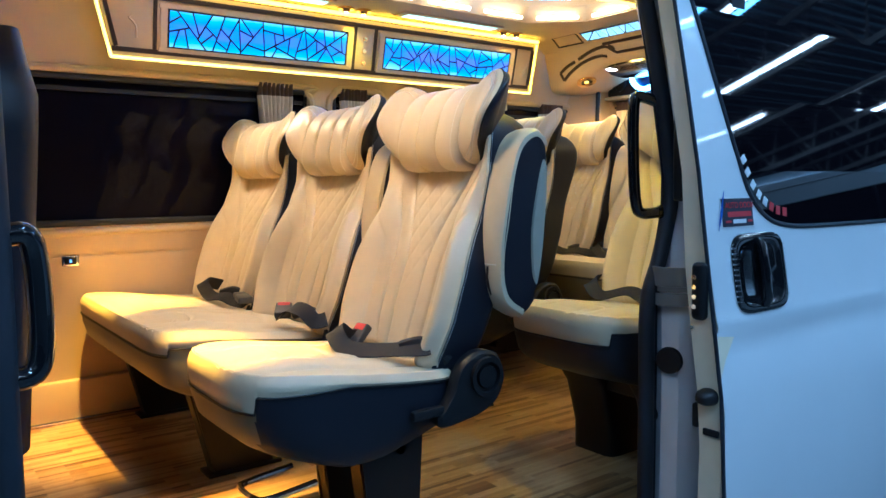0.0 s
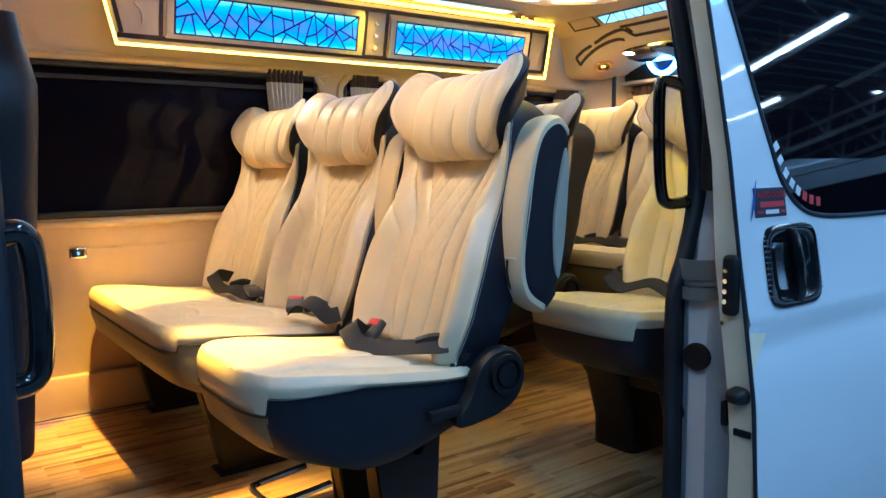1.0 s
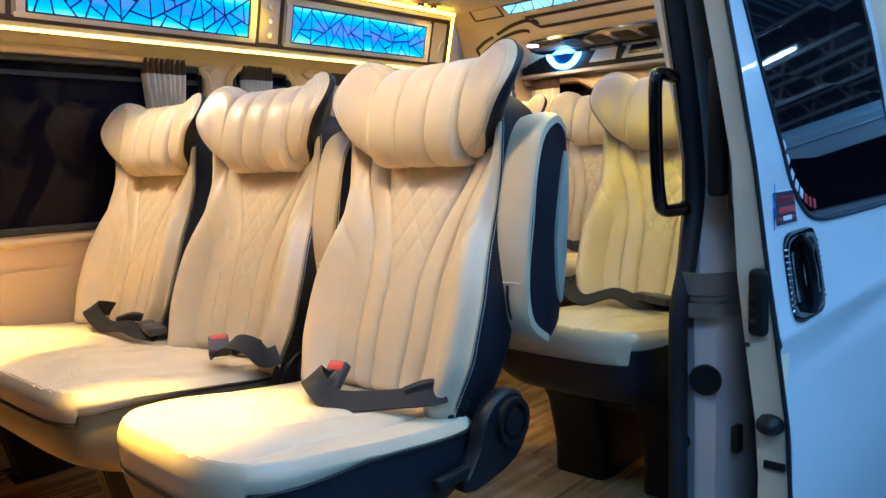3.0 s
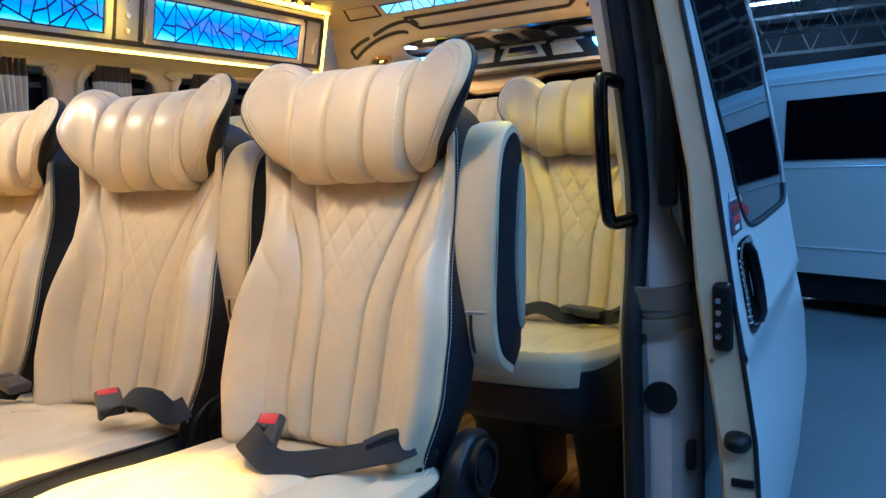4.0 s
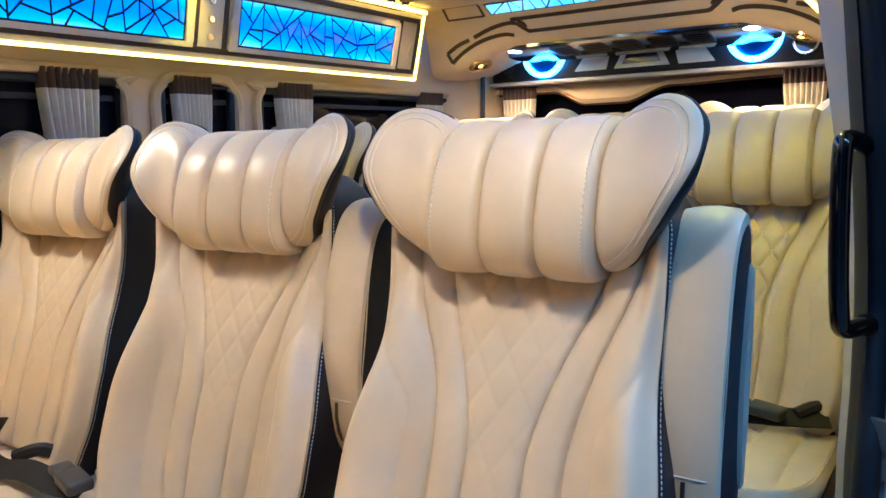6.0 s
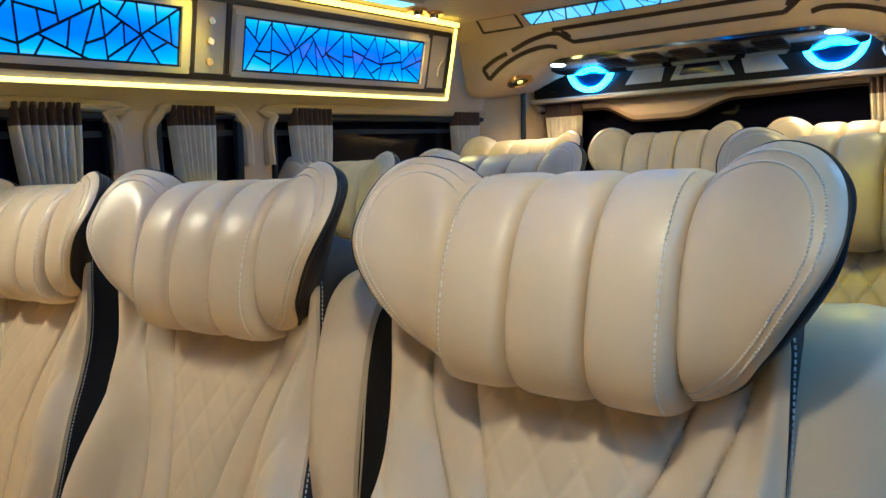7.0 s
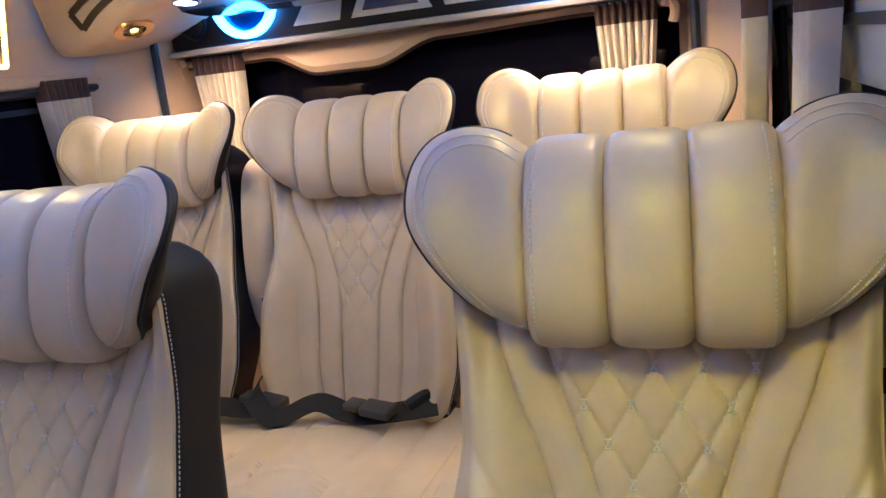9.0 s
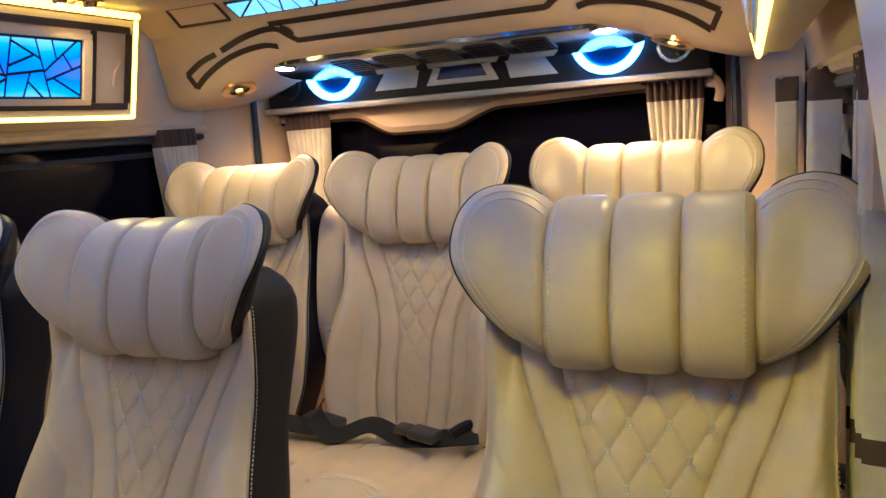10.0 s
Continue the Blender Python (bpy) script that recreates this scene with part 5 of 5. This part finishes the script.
# front pillar
bm = bmesh.new()
loops = []
for z, dx in ((0.42, 0.0), (1.2, 0.0), (1.45, -0.02), (1.8, -0.06), (2.1, -0.11)):
    loops.append([(x + dx, y, z) for x, y in ((0.88, 0.135), (0.935, 0.120), (0.99, 0.100), (1.02, 0.045), (1.03, -0.2), (0.88, -0.2))])
rings(bm, loops)
fp = setting("front_pillar", bm, PAINT, "white painted front pillar of the doorway", "door frame", True)
bm = bmesh.new()
for z in (0.86, 0.90, 0.94, 0.98, 1.02):
    disc(bm, (0.985, 0.103, z), 0.010, (0.5, 1, 0), 0.006, 12)
part("bolt_row", bm, BLACK, fp)


def grab(pts, r, name):
    g = thing(name, pts[0], "black gloss grab handle on the door pillar", "grab handle", "grab handles of the doorway")
    o = Vector(pts[0])
    bm = bmesh.new()
    tube(bm, [Vector(p) - o for p in spline(pts, 6)], r, 12)
    part("bar", bm, GLOSS, g)
    for p in (pts[0], pts[-1]):
        bm = bmesh.new()
        disc(bm, Vector(p) - o, r * 1.2, Vector(p) - Vector(pts[1] if p == pts[0] else pts[-2]), 0.010, 18)
        part("mount", bm, GLOSS, g)


grab([(0.912, 1.572, 1.596), (0.888, 1.535, 1.608), (0.882, 1.522, 1.585), (0.884, 1.520, 1.45), (0.889, 1.524, 1.348), (0.895, 1.540, 1.320), (0.920, 1.572, 1.322)], 0.0145, "grab_handle")
grab([(0.925, 0.140, 1.330), (0.92, 0.176, 1.335), (0.915, 0.191, 1.300), (0.915, 0.193, 1.185), (0.92, 0.181, 1.140), (0.925, 0.143, 1.135)], 0.017, "grab_handle")

# threshold
bm = bmesh.new()
box(bm, 0.86, 1.02, 0.14, 1.60, 0.30, FZ - 0.07, 0.01)
setting("step", bm, BLACK, "black step below the doorway", "step", True)
bm = bmesh.new()
box(bm, 0.90, 0.945, 0.14, 1.60, FZ - 0.07, FZ + 0.006, 0.004)
setting("threshold", bm, RUBBER, "black rubber threshold", "threshold", True)

# the sliding door, pushed back along the flank
DP = [(0.40, 1.160), (0.70, 1.186), (0.90, 1.178), (1.00, 1.160), (1.045, 1.151), (1.075, 1.160), (1.09, 1.155), (1.25, 1.130), (1.44, 1.105), (1.77, 1.046), (2.02, 0.985)]


def door_x(z):
    for (a, p), (b, q) in zip(DP, DP[1:]):
        if z <= b:
            return p + (q - p) * (z - a) / (b - a)
    return DP[-1][1]


door = thing("sliding_door", (1.1, 1.47, 0.4), "white van sliding door, open, with a dark window and stickers", "sliding door")
DO = Vector((1.1, 1.47, 0.4))


def dpt(y, z, d=0.0):
    """A point on the door's outer skin."""
    return Vector((door_x(z) + d, y, z)) - DO


# skin with the window opening cut out
WY = [(1.505, 1.90), (1.53, 1.80), (1.575, 1.62), (1.625, 1.44), (1.66, 1.36), (1.72, 1.310), (1.80, 1.288), (1.95, 1.280), (2.40, 1.278), (2.60, 1.285), (2.66, 1.33), (2.66, 1.90)]
zs = [0.42, 0.55, 0.7, 0.8, 0.9, 1.0, 1.045, 1.075, 1.09, 1.16, 1.24, 1.275]
bm = bmesh.new()
rings(bm, [[dpt(y, z) for y in (1.47, 1.48, 1.52, 1.8, 2.2, 2.73)] for z in zs], caps=False, closed=False)
zr = [1.275, 1.288, 1.31, 1.36, 1.44, 1.53, 1.62, 1.71, 1.80, 1.90]
def wl(z):
    pts = [p for p in WY[:8]]
    for (y1, z1), (y2, z2) in zip(pts, pts[1:]):
        if z2 <= z <= z1:
            return y2 + (y1 - y2) * (z - z2) / (z1 - z2)
    return 1.95 if z < 1.4 else 1.505
rings(bm, [[dpt(1.47, z), dpt((1.47 + wl(z)) / 2, z), dpt(wl(z), z)] for z in zr], caps=False, closed=False)
rings(bm, [[dpt(1.47, z), dpt(1.505, z)] for z in (1.90, 1.98, 2.02)], caps=False, closed=False)
rings(bm, [[dpt(2.66, z), dpt(2.73, z)] for z in (1.275, 1.4, 1.6, 1.8, 2.02)], caps=False, closed=False)
part("outer_skin", bm, PAINT, door)
bm = bmesh.new()
rings(bm, [[dpt(1.49, z, -0.004), dpt(2.70, z, -0.004), dpt(2.70, z, -0.010), dpt(1.49, z, -0.010)] for z in (1.27, 1.42, 1.6, 1.8, 2.0)])
part("window_pane", bm, GLASS, door, "black tinted window glass of the door", False)
bm = bmesh.new()
tube(bm, [dpt(p.x, p.y, 0.0) for p in spline([(y, z, 0) for y, z in WY[:11]], 4)], 0.006, 8)
part("window_seal", bm, RUBBER, door)
# leading edge
bm = bmesh.new()
loops = []
for z in (0.42, 0.6, 0.8, 0.92, 1.06, 1.2, 1.42, 1.6, 1.8, 2.0):
    xo = door_x(z)
    w = 0.062 if z < 1.3 else 0.045
    loops.append([Vector((xo - 0.002, 1.474, z)) - DO, Vector((xo - 0.008, 1.468, z)) - DO, Vector((xo - w, 1.466, z)) - DO, Vector((xo - w - 0.012, 1.50, z)) - DO, Vector((xo - w - 0.012, 1.60, z)) - DO, Vector((xo - 0.01, 1.60, z)) - DO])
rings(bm, loops)
part("edge_panel", bm, DOORTRIM, door, "beige painted leading edge")
bm = bmesh.new()
tube(bm, [Vector((door_x(z) - 0.002, 1.466, z)) - DO for z in (0.42, 0.7, 0.92, 1.06, 1.25, 1.42, 1.6, 1.8, 2.0)], 0.0045, 8)
part("edge_seal", bm, RUBBER, door)
bm = bmesh.new()
loops = []
for z in (0.42, 0.8, 1.2, 1.42, 1.8, 2.0):
    xo = door_x(z) - 0.075
    loops.append([Vector((xo, 1.56, z)) - DO, Vector((xo, 2.73, z)) - DO, Vector((xo + 0.05, 2.73, z)) - DO, Vector((xo + 0.05, 1.56, z)) - DO])
rings(bm, loops)
part("inner_panel", bm, BLACK, door, "", False)
bm = bmesh.new()
box(bm, -0.018, 0.018, -0.014, 0.012, -0.065, 0.065, 0.012, 3)
bm.transform(Matrix.Translation(Vector((1.118, 1.462, 1.154)) - DO))
lt = part("latch", bm, BLACK, door, "black door latch")
for k in range(4):
    bm = bmesh.new()
    disc(bm, Vector((1.112, 1.450, 1.120 + 0.022 * k)) - DO, 0.006, (0, -1, 0), 0.004, 10)
    part("latch_pin", bm, CHROME, lt)
bm = bmesh.new()
rings(bm, [[(p, -d, q) for p, q in sup(r, r * 0.8, 24, 2.4)] for r, d in ((0.024, 0), (0.022, 0.018), (0.014, 0.032), (0.006, 0.036))])
bm.transform(Matrix.Translation(Vector((1.142, 1.466, 0.920)) - DO))
part("bumper_stop", bm, BLACK, door, "black rubber bump stop")
bm = bmesh.new()
box(bm, -0.02, 0.02, -0.004, 0.004, -0.008, 0.008, 0.003)
bm.transform(Matrix.Translation(Vector((1.150, 1.464, 0.839)) - DO))
part("slot", bm, BLACK, door)
bm = bmesh.new()
disc(bm, Vector((1.098, 1.466, 1.070)) - DO, 0.005, (0, -1, 0), 0.005, 10)
part("screw", bm, CHROME, door)
# inner grip at the window edge
bm = bmesh.new()
box(bm, -0.02, 0.015, -0.01, 0.03, -0.14, 0.14, 0.010, 3)
bm.transform(Matrix.Translation(Vector((1.005, 1.545, 1.49)) - DO))
part("inner_grip", bm, BLACK, door, "black grip on the door's inner edge")
# outer handle
hy, hz = 1.665, 1.184
def hp(a, b, d):
    return dpt(hy + a, hz + b, d)
bm = bmesh.new()
o = sup(0.112, 0.092, 40, 5)
i = sup(0.088, 0.070, 40, 4)
rings(bm, [[hp(p, q, 0.001) for p, q in o], [hp(p * 0.99, q * 0.99, 0.004) for p, q in o], [hp(p * 0.9, q * 0.9, 0.007) for p, q in o], [hp(p, q, 0.005) for p, q in i], [hp(p * 0.95, q * 0.95, 0.0015) for p, q in i]], caps=True)
hb = part("handle_bezel", bm, GLOSS, door, "black door handle recess")
bm = bmesh.new()
rings(bm, [[hp(-0.045 + p, q * 0.85, d) for p, q in sup(0.028, 0.060, 24, 5)] for d in (0.001, 0.0035)])
part("recess_plate", bm, CHROME, hb, "bright plate inside the recess")
bm = bmesh.new()
tube(bm, [hp(0.0, -0.078, 0.003), hp(0.0, -0.06, 0.012), hp(0.0, 0.0, 0.015), hp(0.0, 0.06, 0.012), hp(0.0, 0.078, 0.003)], 0.012, 12)
part("grip", bm, GLOSS, hb)
for k in range(11):
    bm = bmesh.new()
    for e in (-1, 1):
        tube(bm, [hp(e * 0.100, -0.06 + 0.012 * k, 0.0068), hp(e * 0.111, -0.06 + 0.012 * k, 0.004)], 0.0022, 6)
    part("rib", bm, CHROME, hb)
# sticker with unreadable print, drawn as bars
bm = bmesh.new()
rings(bm, [[dpt(y, z, d) for y, z in ((1.530, 1.290), (1.662, 1.290), (1.662, 1.360), (1.530, 1.360))] for d in (0.0006, 0.0012)])
stk = part("sticker", bm, WHITE, door, "small dark and red rectangular sticker", False)
def bar_on(y0, y1, z0, z1, mt, d=0.002, parent=stk):
    bm = bmesh.new()
    rings(bm, [[dpt(y, z, e) for y, z in ((y0, z0), (y1, z0), (y1, z1), (y0, z1))] for e in (d - 0.0006, d)])
    part("print_bar", bm, mt, parent, "", False)
bar_on(1.533, 1.659, 1.293, 1.357, STICK)
words = bpy.data.curves.new("sticker_words", "FONT")
words.body, words.size, words.align_x, words.align_y, words.extrude = "AUTO DOOR", 0.019, "CENTER", "CENTER", 0.0003
tmp = new("sticker_words", words)
me = bpy.data.meshes.new_from_object(tmp)
bpy.data.objects.remove(tmp)
for v in me.vertices:
    v.co = dpt(1.605 + v.co.x, 1.341 + v.co.y, 0.0028 + v.co.z)
me.materials.append(REDP)
new("print", me).parent = stk
bar_on(1.556, 1.652, 1.315, 1.327, REDP, 0.0026)
bar_on(1.575, 1.628, 1.300, 1.309, WHITE, 0.0026)
for y0, y1 in ((1.545, 1.567), (1.636, 1.654)):
    bar_on(y0, y1, 1.302, 1.307, REDP, 0.0026)
bm = bmesh.new()
rings(bm, [[dpt(y, z, d) for y, z in ((1.514, 1.286), (1.534, 1.322), (1.527, 1.326), (1.548, 1.374), (1.532, 1.338), (1.538, 1.333))] for d in (0.002, 0.0032)])
part("print_flash", bm, BLUEP, stk, "", False)
# lettering on the pane, as bars following the corner
for k, (y, z, a) in enumerate(((1.640, 1.435, 60), (1.652, 1.405, 55), (1.670, 1.375, 48), (1.692, 1.352, 40), (1.716, 1.335, 32), (1.742, 1.322, 22), (1.770, 1.313, 14), (1.80, 1.308, 8))):
    ca, sa = math.cos(radians(-a)), math.sin(radians(-a))
    bm = bmesh.new()
    rings(bm, [[dpt(y + 0.012 + p * ca - q * sa, z + 0.012 + p * sa + q * ca, d) for p, q in ((-0.010, -0.011), (0.008, -0.011), (0.008, 0.010), (-0.010, 0.010))] for d in (-0.0035, -0.0025)])
    part("print_bar", bm, WHITE if k < 5 else REDP, door, "", False)

# outer flank of the van behind the door
bm = bmesh.new()
loops = []
for z, x in ((0.35, 1.0), (0.9, 1.02), (1.2, 1.015), (1.45, 0.99), (1.8, 0.94), (2.1, 0.88)):
    loops.append([(x, 1.68, z), (x, 3.7, z), (x - 0.03, 3.7, z), (x - 0.03, 1.68, z)])
rings(bm, loops)
setting("van_flank", bm, PAINT, "white painted flank of the van", "van body")

bm = bmesh.new()
rings(bm, [[(x, y, z) for x, z in ((-0.93, 2.10), (-0.86, 2.22), (-0.6, 2.285), (0.6, 2.285), (0.86, 2.22), (0.90, 2.10))] for y in (-1.40, 3.72)], caps=False, closed=False)
setting("van_roof", bm, PAINT, "white painted roof skin of the van", "van body", True)
bm = bmesh.new()
rings(bm, [[(x, y, z) for x, z in ((-1.0, 0.35), (-1.02, 0.9), (-1.0, 1.3), (-0.95, 1.8), (-0.93, 2.10))] for y in (-1.40, 3.72)], caps=False, closed=False)
setting("van_flank_far", bm, PAINT, "white painted far flank of the van", "van body", True)

# ---- the hall ----
bm = bmesh.new()
box(bm, -30, 30, -25, 40, -0.2, 0.0)
setting("ground", bm, CONC, "smooth grey concrete floor of the hall", "ground")
bm = bmesh.new()
for x0, x1, y0, y1 in ((-30, 30, 26, 26.3), (-30, 30, -20, -19.7), (20, 20.3, -20, 26), (-20.3, -20, -20, 26)):
    box(bm, x0, x1, y0, y1, 0, 8.2)
setting("hall_wall", bm, WALLM, "dark sheet wall of the hall", "wall")
bm = bmesh.new()
for k in range(200):
    x = -20 + 0.2 * k
    box(bm, x, x + 0.11, -20, 26, 7.6 + 0.03 * (k % 2), 7.65 + 0.03 * (k % 2))
setting("hall_roof", bm, SHEET, "corrugated roof sheets of the hall", "roof")
for yy, tz in ((-8, 5.6), (-3, 5.6), (2, 5.6), (7, 5.6), (12, 5.2), (17, 4.6), (19.5, 4.4), (22, 4.2), (25, 4.0)):
    t = thing("roof_truss", (0, yy, tz), "dark steel lattice truss under the roof", "truss", "trusses of the hall")
    for z in (0.0, 1.1):
        bm = bmesh.new()
        box(bm, -20, 20, -0.05, 0.05, z - 0.05, z + 0.05)
        part("chord", bm, STEEL, t, "", False)
    bm = bmesh.new()
    for k in range(40):
        x = -20 + k
        tube(bm, [(x, 0, 0), (x + 0.5, 0, 1.1), (x + 1, 0, 0)], 0.03, 5)
    tagged(part("lattice", bm, STEEL, t), kind="stuff")
for xx in range(-18, 20, 3):
    bm = bmesh.new()
    box(bm, xx - 0.04, xx + 0.04, -20, 26, 7.3, 7.45)
    setting("purlin", bm, STEEL, "dark steel roof purlin", "purlin")
for tx, ty in ((3.2, -2.0), (3.2, 3.0), (5.5, 0.5), (4.5, 8.5), (8, 3), (8, -3), (6, 12), (11, 7), (6, 18), (9, 15), (-0.62, 23.5)):
    h = thing("hall_tube_light", (tx, ty, 5.3), "long cool white tube light hanging in the hall", "tube light", "tube lights of the hall")
    bm = bmesh.new()
    tube(bm, [(-1.2, 0, 0), (1.2, 0, 0)], 0.03, 8)
    part("tube", bm, TUBE, h)
    bm = bmesh.new()
    box(bm, -1.25, 1.25, -0.06, 0.06, 0.04, 0.10)
    part("housing", bm, WHITE, h, "", False)

# white minibus parked behind
bus = thing("parked_minibus", (3.78, 5.68, 0), "white minibus with a dark window band parked in the hall", "minibus")
bus.rotation_euler = (0, 0, radians(-24))
bm = bmesh.new()
P = [(0.0, 0.34), (-0.02, 0.8), (0.0, 1.22), (0.05, 1.80), (0.10, 1.99), (0.28, 2.09), (1.7, 2.09), (1.9, 1.8), (1.95, 0.34)]
ls = [[(x, y, z) for y, z in P] for x in (-3.6, -3.5, 1.6, 1.9)]
rings(bm, ls)
body = part("body", bm, PAINT, bus)
bm = bmesh.new()
rings(bm, [[(x, y, z) for x, y, z in ((-3.3, 0.006 + d, 1.29), (1.6, 0.006 + d, 1.29), (1.6, 0.048 + d, 1.79), (-3.3, 0.048 + d, 1.79))] for d in (0.01, -0.012)])
part("window_band", bm, GLASS, bus, "dark window band", False)
for x in (-1.9, 0.4):
    bm = bmesh.new()
    box(bm, x - 0.006, x + 0.006, -0.024, 0.0, 0.36, 1.24)
    part("door_line", bm, BLACK, bus, "", False)
bm = bmesh.new()
box(bm, -1.9, 1.5, -0.03, 0.0, 1.10, 1.115, 0.003)
part("side_rail", bm, BLACK, bus)
for z, y in ((0.56, -0.010), (1.225, 0.0), (1.93, 0.082)):
    bm = bmesh.new()
    tube(bm, [(-3.5, y, z), (1.6, y, z)], 0.008, 6)
    part("body_crease", bm, PAINT, bus)
for x in (-2.2, -1.2, -0.1, 0.9):
    bm = bmesh.new()
    rings(bm, [[(x + e, 0.006 + d, 1.29) for e in (-0.012, 0.012)] + [(x + e, 0.048 + d, 1.79) for e in (0.012, -0.012)] for d in (-0.010, -0.016)])
    part("window_bar", bm, BLACK, bus, "", False)
bm = bmesh.new()
box(bm, -3.5, 1.8, 0.04, 1.9, 0.12, 0.36)
part("underbody", bm, BLACK, bus, "", False)
for x in (-1.0, 1.3):
    w = part("wheel", disc(bmesh.new(), (x, 0.02, 0.32), 0.32, (0, 1, 0), 0.22, 32), RUBBER, bus)
    part("rim", disc(bmesh.new(), (x, 0.015, 0.32), 0.20, (0, -1, 0), 0.01, 24), CHROME, w)
